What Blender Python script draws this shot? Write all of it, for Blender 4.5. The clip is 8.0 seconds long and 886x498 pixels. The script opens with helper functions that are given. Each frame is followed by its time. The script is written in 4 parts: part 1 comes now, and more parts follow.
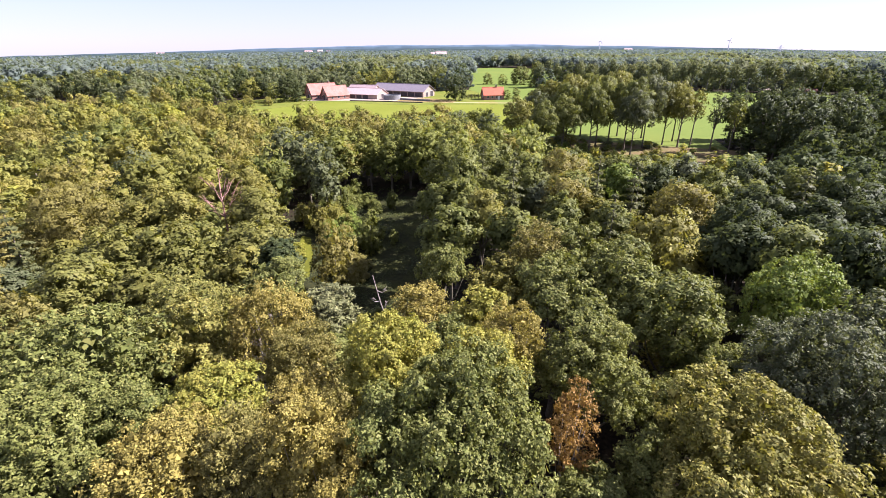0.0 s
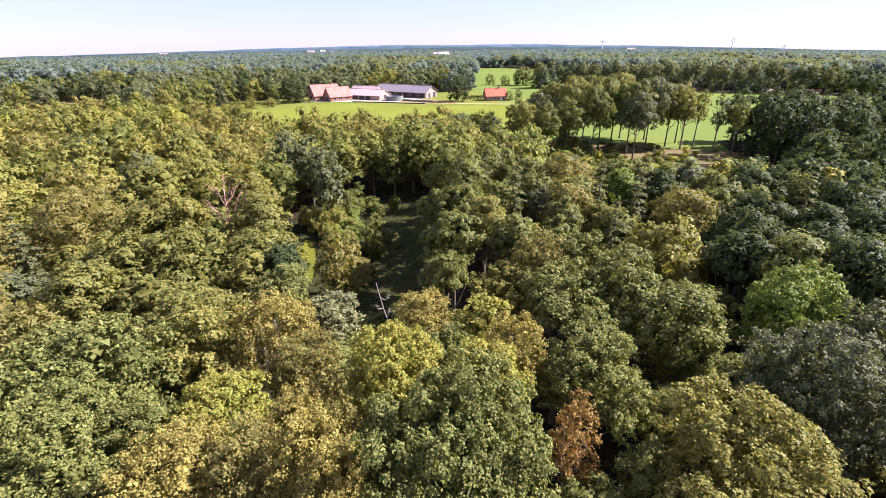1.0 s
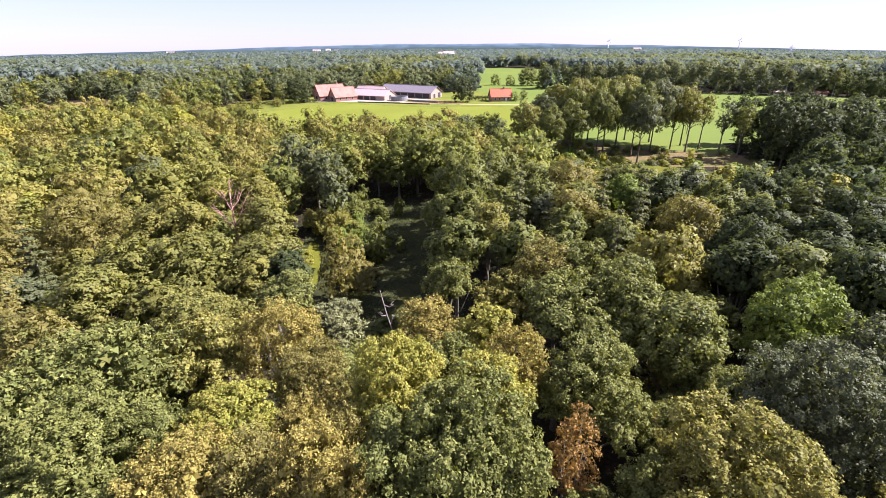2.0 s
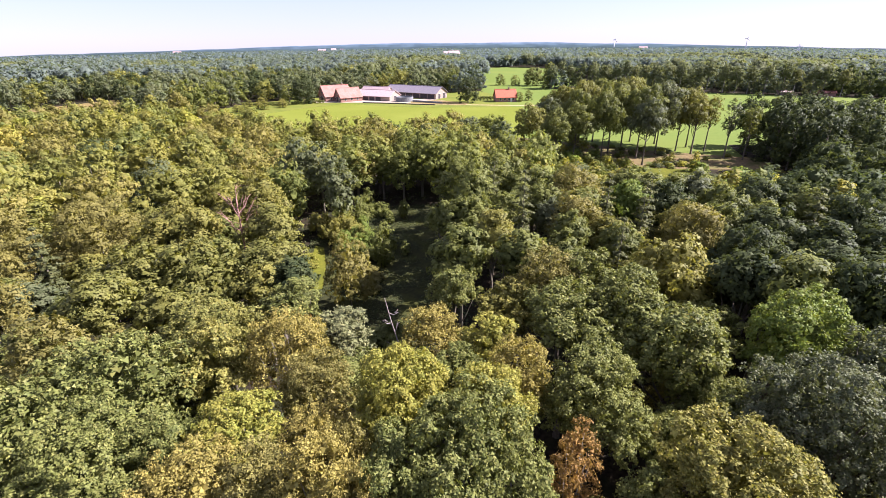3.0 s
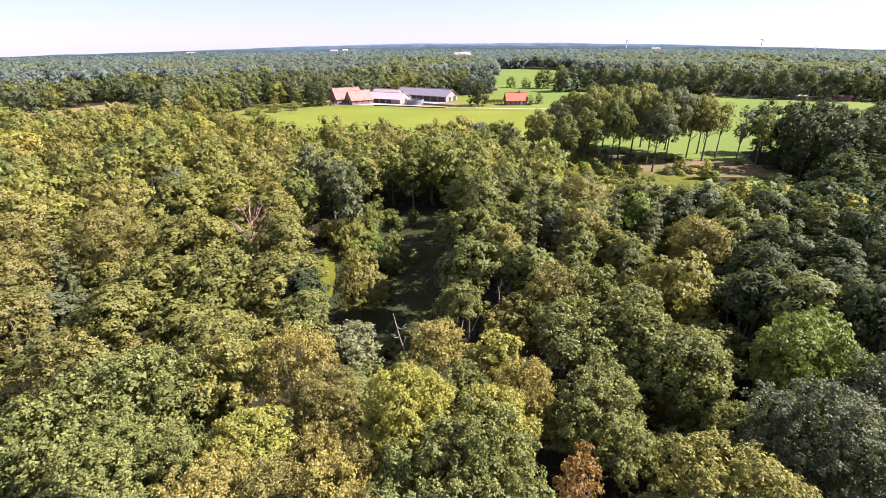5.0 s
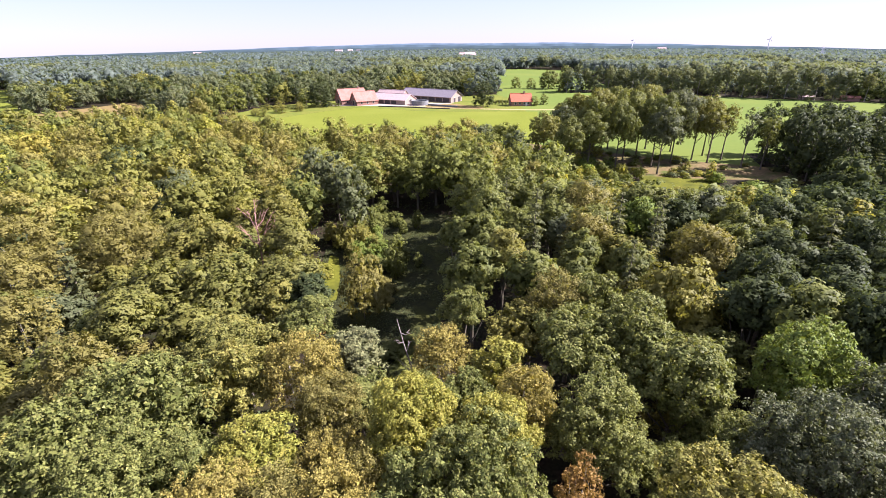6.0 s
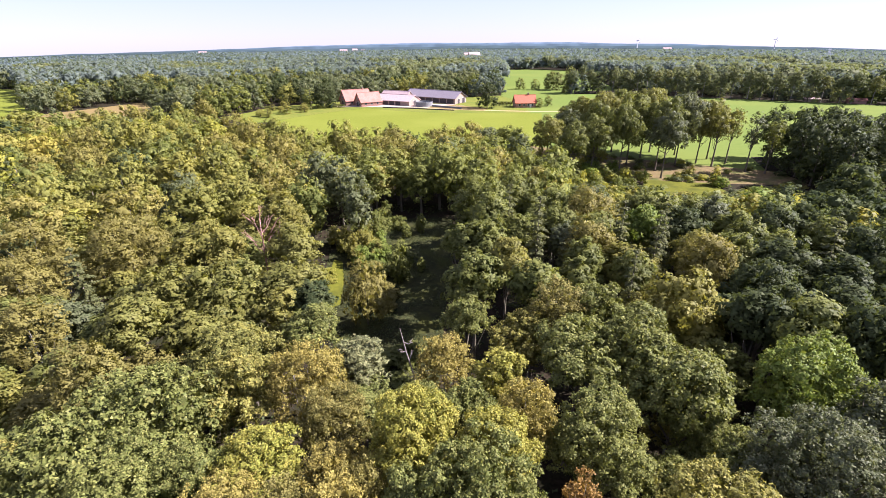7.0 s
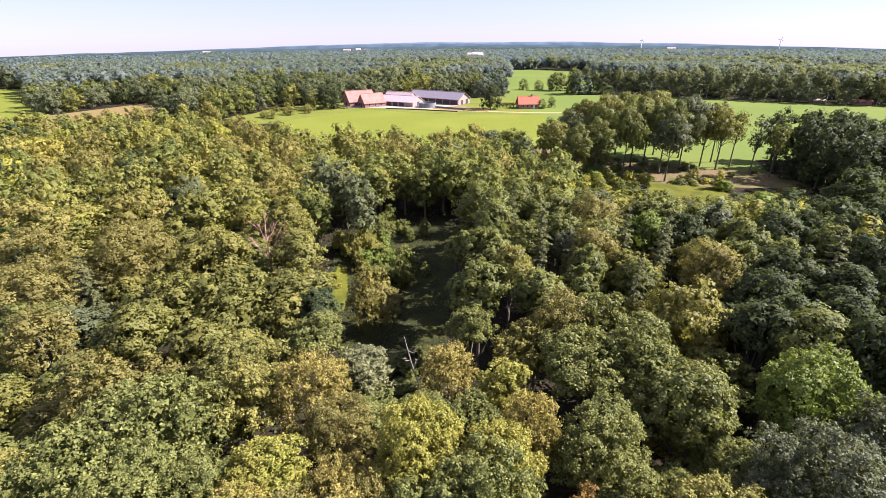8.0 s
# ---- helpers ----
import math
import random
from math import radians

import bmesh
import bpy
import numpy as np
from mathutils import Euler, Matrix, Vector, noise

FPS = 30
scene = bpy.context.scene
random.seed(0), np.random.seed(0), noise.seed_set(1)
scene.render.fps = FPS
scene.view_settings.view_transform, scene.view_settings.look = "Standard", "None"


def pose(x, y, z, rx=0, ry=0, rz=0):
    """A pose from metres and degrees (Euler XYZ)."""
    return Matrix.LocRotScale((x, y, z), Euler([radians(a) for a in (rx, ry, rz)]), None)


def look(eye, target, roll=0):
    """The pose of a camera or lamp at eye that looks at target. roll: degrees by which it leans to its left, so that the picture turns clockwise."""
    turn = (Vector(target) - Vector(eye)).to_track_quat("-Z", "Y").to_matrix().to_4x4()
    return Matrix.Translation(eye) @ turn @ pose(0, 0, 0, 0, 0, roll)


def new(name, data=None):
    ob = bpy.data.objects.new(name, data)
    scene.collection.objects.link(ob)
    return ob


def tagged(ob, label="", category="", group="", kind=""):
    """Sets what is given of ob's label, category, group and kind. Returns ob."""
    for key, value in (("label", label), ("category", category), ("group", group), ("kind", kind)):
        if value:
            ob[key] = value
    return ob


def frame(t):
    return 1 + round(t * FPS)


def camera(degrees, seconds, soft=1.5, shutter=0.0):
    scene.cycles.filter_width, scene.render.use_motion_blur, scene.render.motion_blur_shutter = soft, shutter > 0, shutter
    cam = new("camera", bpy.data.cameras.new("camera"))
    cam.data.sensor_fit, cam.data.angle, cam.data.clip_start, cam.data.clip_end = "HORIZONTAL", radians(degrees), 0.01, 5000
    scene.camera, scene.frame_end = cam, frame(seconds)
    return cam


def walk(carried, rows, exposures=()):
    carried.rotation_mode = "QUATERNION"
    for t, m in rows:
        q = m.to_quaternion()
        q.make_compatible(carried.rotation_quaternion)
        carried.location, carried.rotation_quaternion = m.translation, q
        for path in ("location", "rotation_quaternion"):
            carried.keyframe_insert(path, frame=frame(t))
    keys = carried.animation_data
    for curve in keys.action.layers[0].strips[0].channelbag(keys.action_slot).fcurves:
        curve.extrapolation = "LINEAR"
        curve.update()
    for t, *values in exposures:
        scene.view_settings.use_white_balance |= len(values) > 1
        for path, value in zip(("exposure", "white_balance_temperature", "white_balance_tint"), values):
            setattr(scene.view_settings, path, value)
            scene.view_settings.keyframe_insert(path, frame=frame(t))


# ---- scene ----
# ---- camera: a drone that climbs straight up ----
cam = camera(87.5, 8.0, 0.85)
PATH = [
    (0, (-0.028, 0.162, 30.01), (-0.035, 1.991, 29.202), -0.4),
    (0.5, (-0.077, 0.191, 30.319), (-0.086, 2.02, 29.511), -0.4),
    (1, (-0.074, 0.186, 30.731), (-0.091, 2.015, 29.922), -0.5),
    (1.5, (-0.039, 0.18, 31.126), (-0.064, 2.008, 30.316), -0.4),
    (3, (0.033, 0.207, 32.427), (-0.022, 2.033, 31.611), -0.5),
    (3.5, (0.103, 0.192, 32.87), (0.04, 2.017, 32.056), -0.5),
    (4, (0.089, 0.142, 33.387), (0.017, 1.968, 32.573), -0.4),
    (4.5, (0.113, 0.126, 33.736), (0.03, 1.95, 32.922), -0.4),
    (6, (0.229, 0.104, 34.649), (0.116, 1.926, 33.834), -0.5),
    (6.5, (0.261, 0.157, 35.123), (0.14, 1.979, 34.305), -0.5),
    (7, (0.273, 0.191, 35.642), (0.145, 2.012, 34.825), -0.4),
    (7.5, (0.202, 0.218, 36.086), (0.07, 2.038, 35.268), -0.4),
    (8, (0.121, 0.291, 36.602), (-0.019, 2.11, 35.783), -0.4),
]
walk(cam, [(t, look(eye, target, roll)) for t, eye, target, roll in PATH], [(0.0, 2.04, 5720.0, 24.0), (7.2, 2.05, 5720.0, 24.0), (8.0, 1.97, 5720.0, 24.0)])

# ---- sky and sun ----
SUN_AZ, SUN_EL = 79.0, 41.0
world = bpy.data.worlds.new("sky")
scene.world = world
world.use_nodes = True
wn = world.node_tree
sky = wn.nodes.new("ShaderNodeTexSky")
sky.sky_type = "NISHITA"
sky.sun_disc = False
sky.sun_elevation, sky.sun_rotation = radians(SUN_EL), radians(SUN_AZ)
sky.air_density, sky.dust_density, sky.ozone_density = 1.0, 0.12, 1.5
wn.nodes["Background"].inputs["Strength"].default_value = 0.042
veil = wn.nodes.new("ShaderNodeMix")
veil.data_type = "RGBA"
veil.inputs[0].default_value, veil.inputs[7].default_value = 0.62, (4.75, 4.75, 6.1, 1.0)
wn.links.new(sky.outputs[0], veil.inputs[6])
wn.links.new(veil.outputs[2], wn.nodes["Background"].inputs["Color"])
lamp = bpy.data.lights.new("sun", "SUN")
lamp.energy, lamp.angle, lamp.color = 4.6, radians(0.53), (1.0, 0.925, 0.80)
to_sun = Vector((math.sin(radians(SUN_AZ)) * math.cos(radians(SUN_EL)), math.cos(radians(SUN_AZ)) * math.cos(radians(SUN_EL)), math.sin(radians(SUN_EL))))
new("sun", lamp).matrix_world = look(to_sun * 100, (0, 0, 0))


# ---- materials ----
def nodes_of(name):
    m = bpy.data.materials.new(name)
    m.use_nodes = True
    t = m.node_tree
    return m, t, t.nodes["Principled BSDF"], t.nodes["Material Output"]


def mixed(t, a, b, factor, mode="MIX"):
    """A colour mix; a, b and factor are sockets or plain values."""
    n = t.nodes.new("ShaderNodeMix")
    n.data_type, n.blend_type = "RGBA", mode
    for key, v in ((0, factor), (6, a), (7, b)):
        if isinstance(v, bpy.types.NodeSocket):
            t.links.new(v, n.inputs[key])
        else:
            n.inputs[key].default_value = v if key == 0 else (*v, 1)
    return n.outputs[2]


def noise_of(t, scale, detail=3.0, coords="Object", low=0.35, high=0.65):
    c = t.nodes.new("ShaderNodeTexCoord")
    n = t.nodes.new("ShaderNodeTexNoise")
    n.inputs["Scale"].default_value, n.inputs["Detail"].default_value = scale, detail
    t.links.new(c.outputs[coords], n.inputs["Vector"])
    r = t.nodes.new("ShaderNodeMapRange")
    r.inputs[1].default_value, r.inputs[2].default_value = low, high
    t.links.new(n.outputs["Fac"], r.inputs[0])
    return r.outputs[0]


def foliage(name, dark, light, turn, gloss=0.2, through_light=0.33, low=0.68, high=1.55, turning=1.0):
    """Leaves: two tones per tree, a third on single leaves that turn, light shining through."""
    m, t, b, out = nodes_of(name)
    info, geo = t.nodes.new("ShaderNodeObjectInfo"), t.nodes.new("ShaderNodeNewGeometry")
    tone = mixed(t, dark, light, info.outputs["Random"])
    tone = mixed(t, tone, light, noise_of(t, 0.55, 2.0, low=0.42, high=0.62))
    tone = mixed(t, tone, dark, noise_of(t, 0.13, 1.0, low=0.5, high=0.62))
    pick = t.nodes.new("ShaderNodeMapRange")
    pick.inputs[1].default_value, pick.inputs[2].default_value, pick.inputs[4].default_value = 0.55, 1.0, turning
    t.links.new(geo.outputs["Random Per Island"], pick.inputs[0])
    tone = mixed(t, tone, turn, pick.outputs[0])
    shade = t.nodes.new("ShaderNodeMapRange")
    shade.inputs[3].default_value, shade.inputs[4].default_value = low, high
    step = t.nodes.new("ShaderNodeMath")
    step.operation = "FRACT"
    times = t.nodes.new("ShaderNodeMath")
    times.operation, times.inputs[1].default_value = "MULTIPLY", 17.0
    t.links.new(geo.outputs["Random Per Island"], times.inputs[0])
    t.links.new(times.outputs[0], step.inputs[0])
    t.links.new(step.outputs[0], shade.inputs[0])
    tone = mixed(t, tone, shade.outputs[0], 1.0, "MULTIPLY")
    t.links.new(tone, b.inputs["Base Color"])
    b.inputs["Roughness"].default_value = 0.55
    b.inputs["Specular IOR Level"].default_value = gloss
    back = t.nodes.new("ShaderNodeBsdfTranslucent")
    t.links.new(mixed(t, tone, (1.0, 1.0, 0.45), 1.0, "MULTIPLY"), back.inputs["Color"])
    mix = t.nodes.new("ShaderNodeMixShader")
    mix.inputs[0].default_value = through_light
    t.links.new(b.outputs[0], mix.inputs[1])
    t.links.new(back.outputs[0], mix.inputs[2])
    t.links.new(mix.outputs[0], out.inputs["Surface"])
    return m


def surface(name, a, b_tone, fine, coarse, rough=0.8, bump=0.2, third=None, coords="Object", metal=0.0):
    """A rough surface with grain and stains at two scales."""
    m, t, b, out = nodes_of(name)
    tone = mixed(t, a, b_tone, noise_of(t, fine, 4.0, coords))
    if third:
        tone = mixed(t, tone, third, noise_of(t, coarse, 3.0, coords, 0.45, 0.7))
    t.links.new(tone, b.inputs["Base Color"])
    b.inputs["Roughness"].default_value, b.inputs["Metallic"].default_value = rough, metal
    b.inputs["Specular IOR Level"].default_value = 0.3 if rough < 0.8 else 0.04
    if bump:
        n = t.nodes.new("ShaderNodeBump")
        n.inputs["Strength"].default_value = bump
        t.links.new(noise_of(t, fine * 2, 3.0, coords), n.inputs["Height"])
        t.links.new(n.outputs[0], b.inputs["Normal"])
    return m


TONES = {
    "oak": ("oak_leaves", (0.085, 0.098, 0.026), (0.135, 0.144, 0.038), (0.186, 0.180, 0.053), 0.13, 0.33),
    "olive": ("olive_oak_leaves", (0.104, 0.109, 0.028), (0.159, 0.155, 0.040), (0.216, 0.193, 0.053), 0.13, 0.33),
    # greyed towards blue: the haze of distance sits in this leaf colour
    "misty": ("haze_greyed_leaves", (0.078, 0.098, 0.086), (0.101, 0.118, 0.097), (0.119, 0.129, 0.103), 0.05, 0.3),
    "oaky": ("turning_oak_leaves", (0.124, 0.125, 0.030), (0.184, 0.170, 0.042), (0.246, 0.208, 0.053), 0.13, 0.33),
    "lime": ("yellow_green_leaves", (0.162, 0.170, 0.030), (0.220, 0.208, 0.041), (0.280, 0.240, 0.048), 0.13, 0.33),
    "birch": ("golden_birch_leaves", (0.186, 0.160, 0.042), (0.236, 0.197, 0.051), (0.280, 0.222, 0.058), 0.13, 0.33),
    "tan": ("tan_birch_leaves", (0.138, 0.126, 0.037), (0.177, 0.156, 0.045), (0.210, 0.175, 0.053), 0.13, 0.33),
    "orange": ("rusty_leaves", (0.186, 0.113, 0.034), (0.226, 0.135, 0.038), (0.250, 0.147, 0.043), 0.2, 0.33),
    "grey": ("grey_green_leaves", (0.070, 0.082, 0.036), (0.100, 0.110, 0.052), (0.140, 0.139, 0.078), 0.14, 0.3),
    "green": ("bright_green_leaves", (0.100, 0.138, 0.026), (0.140, 0.174, 0.036), (0.192, 0.204, 0.048), 0.13, 0.33),
    "gold": ("gold_green_leaves", (0.190, 0.176, 0.037), (0.239, 0.204, 0.046), (0.288, 0.224, 0.058), 0.13, 0.33),
    "pine": ("pine_needles", (0.098, 0.104, 0.046), (0.125, 0.128, 0.054), (0.159, 0.150, 0.065), 0.12, 0.15),
    "spruce": ("spruce_needles", (0.072, 0.082, 0.034), (0.108, 0.112, 0.044), (0.139, 0.132, 0.049), 0.13, 0.1),
    "yellow": ("yellow_leaves", (0.215, 0.205, 0.028), (0.262, 0.236, 0.036), (0.310, 0.262, 0.040), 0.13, 0.33),
    # haze of distance put into the leaf colour, bluest here, slight in the next
    "haze_blue": ("haze_tinted_leaves", (0.074, 0.095, 0.102), (0.090, 0.112, 0.114), (0.099, 0.119, 0.120), 0.05, 0.1),
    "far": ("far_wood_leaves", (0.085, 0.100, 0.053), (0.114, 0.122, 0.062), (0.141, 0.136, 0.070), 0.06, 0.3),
    # oak green darkened for crowns seen from their shaded side; varies other stands too
    "dark": ("shade_dark_oak_leaves", (0.037, 0.050, 0.021), (0.060, 0.072, 0.028), (0.092, 0.098, 0.038), 0.08, 0.25),
}
LEAF = {k: foliage(*v[:5], v[5], 0.76, 1.66) for k, v in TONES.items()}
# the same leaves seen together from further off: lighter, and single ones differ less
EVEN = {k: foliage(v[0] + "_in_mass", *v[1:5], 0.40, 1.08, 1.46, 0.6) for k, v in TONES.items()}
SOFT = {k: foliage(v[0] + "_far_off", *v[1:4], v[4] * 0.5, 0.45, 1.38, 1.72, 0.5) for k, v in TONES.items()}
BARK = surface("oak_bark", (0.10, 0.08, 0.06), (0.17, 0.14, 0.11), 6.0, 0.8, 0.9, 0.6, (0.09, 0.10, 0.06))
BIRCH_BARK = surface("birch_bark", (0.26, 0.24, 0.21), (0.17, 0.15, 0.13), 3.0, 0.8, 0.7, 0.3, (0.12, 0.10, 0.09))
DEAD_WOOD = surface("bare_dead_wood", (0.36, 0.30, 0.27), (0.25, 0.20, 0.18), 5.0, 0.7, 0.8, 0.3)
DEAD_RED = surface("reddish_dead_wood", (0.36, 0.20, 0.16), (0.26, 0.15, 0.12), 5.0, 0.7, 0.8, 0.3)
# leaf litter, its brown deepened for the shade between the crowns
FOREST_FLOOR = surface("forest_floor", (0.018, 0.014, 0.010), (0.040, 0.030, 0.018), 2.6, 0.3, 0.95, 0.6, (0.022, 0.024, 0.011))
MEADOW = surface("meadow_grass", (0.120, 0.140, 0.018), (0.139, 0.154, 0.021), 0.8, 0.03, 0.95, 0.15, (0.148, 0.164, 0.025))
PASTURE = surface("far_pasture_grass", (0.099, 0.134, 0.027), (0.112, 0.146, 0.031), 0.5, 0.02, 0.95, 0.1, (0.126, 0.153, 0.032))
LAWN = surface("rough_lawn", (0.115, 0.130, 0.022), (0.150, 0.152, 0.03), 0.6, 0.08, 0.9, 0.2, (0.095, 0.120, 0.02))
STUBBLE = surface("ripe_crop", (0.165, 0.118, 0.048), (0.195, 0.140, 0.058), 0.7, 0.05, 0.95, 0.2, (0.155, 0.122, 0.046))
EARTH = surface("bare_earth", (0.120, 0.088, 0.042), (0.172, 0.125, 0.060), 1.2, 0.22, 0.95, 0.3, (0.075, 0.090, 0.022))
GLADE = surface("mown_grass", (0.085, 0.090, 0.012), (0.120, 0.118, 0.015), 1.5, 0.2, 0.9, 0.3, (0.065, 0.070, 0.012))
# glade floor coloured dark to hold the shade of the trees beside it
SHADY_FLOOR = surface("shade_dark_glade_floor", (0.024, 0.026, 0.012), (0.040, 0.040, 0.015), 1.8, 0.25, 0.95, 0.4, (0.052, 0.054, 0.014))
GRAVEL = surface("pale_gravel", (0.30, 0.24, 0.20), (0.36, 0.29, 0.24), 2.0, 0.1, 0.95, 0.15)
SAND = surface("sandy_track", (0.30, 0.235, 0.12), (0.36, 0.28, 0.15), 2.0, 0.1, 0.95, 0.15)
ROOF_PINK = surface("weathered_clay_tiles", (0.34, 0.155, 0.125), (0.39, 0.195, 0.165), 2.5, 0.3, 0.85, 0.3, (0.31, 0.135, 0.105))
ROOF_RED = surface("red_clay_tiles", (0.36, 0.085, 0.045), (0.42, 0.12, 0.06), 2.5, 0.3, 0.7, 0.3)
ROOF_GREY = surface("grey_corrugated_roof", (0.185, 0.160, 0.180), (0.225, 0.195, 0.215), 1.2, 0.2, 0.8, 0.2)
ROOF_PALE = surface("pale_fibre_cement_roof", (0.36, 0.265, 0.26), (0.42, 0.315, 0.31), 1.0, 0.15, 0.85, 0.2)
BRICK_WALL = surface("red_brick_wall", (0.24, 0.135, 0.105), (0.31, 0.18, 0.145), 6.0, 0.5, 0.9, 0.3)
PALE_WALL = surface("pale_rendered_wall", (0.30, 0.215, 0.18), (0.35, 0.26, 0.22), 2.0, 0.3, 0.9, 0.1)
DARK_BOARD = surface("dark_boarding", (0.05, 0.045, 0.05), (0.09, 0.075, 0.07), 3.0, 0.4, 0.85, 0.2)
WHITE_PAINT = surface("white_paint", (0.62, 0.60, 0.58), (0.55, 0.53, 0.50), 3.0, 0.4, 0.5, 0.05)
CONCRETE = surface("concrete", (0.16, 0.16, 0.17), (0.22, 0.22, 0.22), 1.5, 0.2, 0.9, 0.15)
STEEL = surface("pale_steel", (0.72, 0.72, 0.73), (0.66, 0.66, 0.68), 2.0, 0.4, 0.7, 0.0)
GLASS, gt, gb, _ = nodes_of("window_glass")
gb.inputs["Base Color"].default_value = (0.03, 0.035, 0.04, 1)
gb.inputs["Roughness"].default_value = 0.08


# ---- mesh helpers ----
def mesh_of(name, verts, faces, material, smooth=False):
    me = bpy.data.meshes.new(name)
    me.from_pydata([tuple(v) for v in verts], [], [tuple(f) for f in faces])
    me.materials.append(material)
    if smooth:
        me.polygons.foreach_set("use_smooth", [True] * len(me.polygons))
    return me


def quad_mesh(name, corners, material, normals=None):
    """A mesh of loose faces from an array (n, corners of a face, 3); normals: one a face, for leaves that shade as a mass."""
    n, k = corners.shape[:2]
    me = bpy.data.meshes.new(name)
    me.vertices.add(k * n)
    me.vertices.foreach_set("co", np.ascontiguousarray(corners, dtype=np.float32).ravel())
    me.loops.add(k * n)
    me.loops.foreach_set("vertex_index", np.arange(k * n, dtype=np.int32))
    me.polygons.add(n)
    me.polygons.foreach_set("loop_start", np.arange(0, k * n, k, dtype=np.int32))
    me.update(calc_edges=True)
    me.materials.append(material)
    if normals is not None:
        me.polygons.foreach_set("use_smooth", np.ones(n, dtype=bool))
        me.attributes.new("custom_normal", "FLOAT_VECTOR", "CORNER").data.foreach_set("vector", (normals if normals.ndim == 3 else np.repeat(normals, k, axis=0)).astype(np.float32).ravel())
    return me


def part(name, mesh, parent, label=""):
    ob = new(name, mesh)
    ob.parent = parent
    return tagged(ob, label) if label else ob


def bm_mesh(name, bm, material):
    me = bpy.data.meshes.new(name)
    bm.to_mesh(me)
    bm.free()
    me.materials.append(material)
    return me


def box_bm(sx, sy, sz, at=(0, 0, 0), bevel=0.0):
    """A box whose base centre is at the given place."""
    bm = bmesh.new()
    bmesh.ops.create_cube(bm, size=1.0, matrix=Matrix.Translation((at[0], at[1], at[2] + sz / 2)) @ Matrix.Diagonal((sx, sy, sz, 1)))
    if bevel:
        bmesh.ops.bevel(bm, geom=bm.edges[:], offset=bevel, segments=1, affect="EDGES")
    return bm


def tube(path, radii, sides=6):
    """Vertices and faces of a tapered tube along a path."""
    verts, faces = [], []
    for i, p in enumerate(path):
        way = (Vector(path[min(i + 1, len(path) - 1)]) - Vector(path[max(i - 1, 0)])).normalized()
        side = way.orthogonal().normalized()
        up = way.cross(side)
        for k in range(sides):
            a = 2 * math.pi * k / sides
            verts.append(Vector(p) + (side * math.cos(a) + up * math.sin(a)) * radii[i])
    for i in range(len(path) - 1):
        for k in range(sides):
            j = (k + 1) % sides
            faces.append((i * sides + k, i * sides + j, (i + 1) * sides + j, (i + 1) * sides + k))
    faces.append(tuple(range(len(verts) - sides, len(verts))))
    return verts, faces


def joined(pieces):
    verts, faces = [], []
    for v, f in pieces:
        n = len(verts)
        verts += list(v)
        faces += [tuple(i + n for i in face) for face in f]
    return verts, faces


# ---- leaves and crowns ----
def unit(v):
    return v / np.maximum(np.linalg.norm(v, axis=-1, keepdims=True), 1e-9)


def leaf_quads(rng, p, normal, size, width=0.6, fold=0.22, plain=False):
    """A folded, pointed leaf at every point p; plain: three corners, for trees further off."""
    n = len(p)
    along = unit(np.cross(normal, rng.normal(size=(n, 3))))
    across = np.cross(normal, along)
    length = (size * rng.uniform(0.65, 1.35, n))[:, None]
    half = length * width * 0.5
    if plain:
        return np.stack([p - along * length * 0.3 + across * half * 1.25, p - along * length * 0.45 - across * half * 1.15, p + along * length * 0.5], 1)
    lift = normal * half * rng.uniform(-0.2, 2.2, n)[:, None] * fold * 2
    return np.stack([p - along * length * 0.5, p + across * half + lift, p + along * length * 0.5, p - across * half + lift], 1)


def ball(subdivisions):
    bm = bmesh.new()
    bmesh.ops.create_icosphere(bm, subdivisions=subdivisions, radius=1.0)
    found = np.array([v.co[:] for v in bm.verts]), np.array([[v.index for v in f.verts] for f in bm.faces])
    bm.free()
    return found


BALL = ball(1)


def thicket(rng, lobes, shrink=0.57, rough=0.16):
    """The closed inner foliage of a crown: uneven clumps, only where the outside shows."""
    v, f = BALL
    centre, radius = lobes[:, :3], lobes[:, 3]
    far = radius[:, None] * shrink * (1 + rough * rng.normal(size=(len(lobes), len(v))))
    p = centre[:, None] + v[None] * far[..., None]
    middle = (centre * radius[:, None]).sum(0) / radius.sum()
    normal = 0.7 * v[None] + 0.45 * unit(p - middle) + (0, 0, 0.12)
    faces, normals = p[:, f].reshape(-1, 3, 3), normal[:, f].reshape(-1, 3, 3)
    normals = unit(normals + 0.4 * rng.normal(size=(len(faces), 1, 3)))
    gap = np.linalg.norm(faces.mean(1)[:, None] - centre[None], axis=2) / radius[None]
    gap[np.arange(len(faces)), np.repeat(np.arange(len(lobes)), len(f))] = 9
    keep = (gap.min(1) > 0.78) & (normals.mean(1)[:, 2] > -0.5)
    return faces[keep], normals[keep]


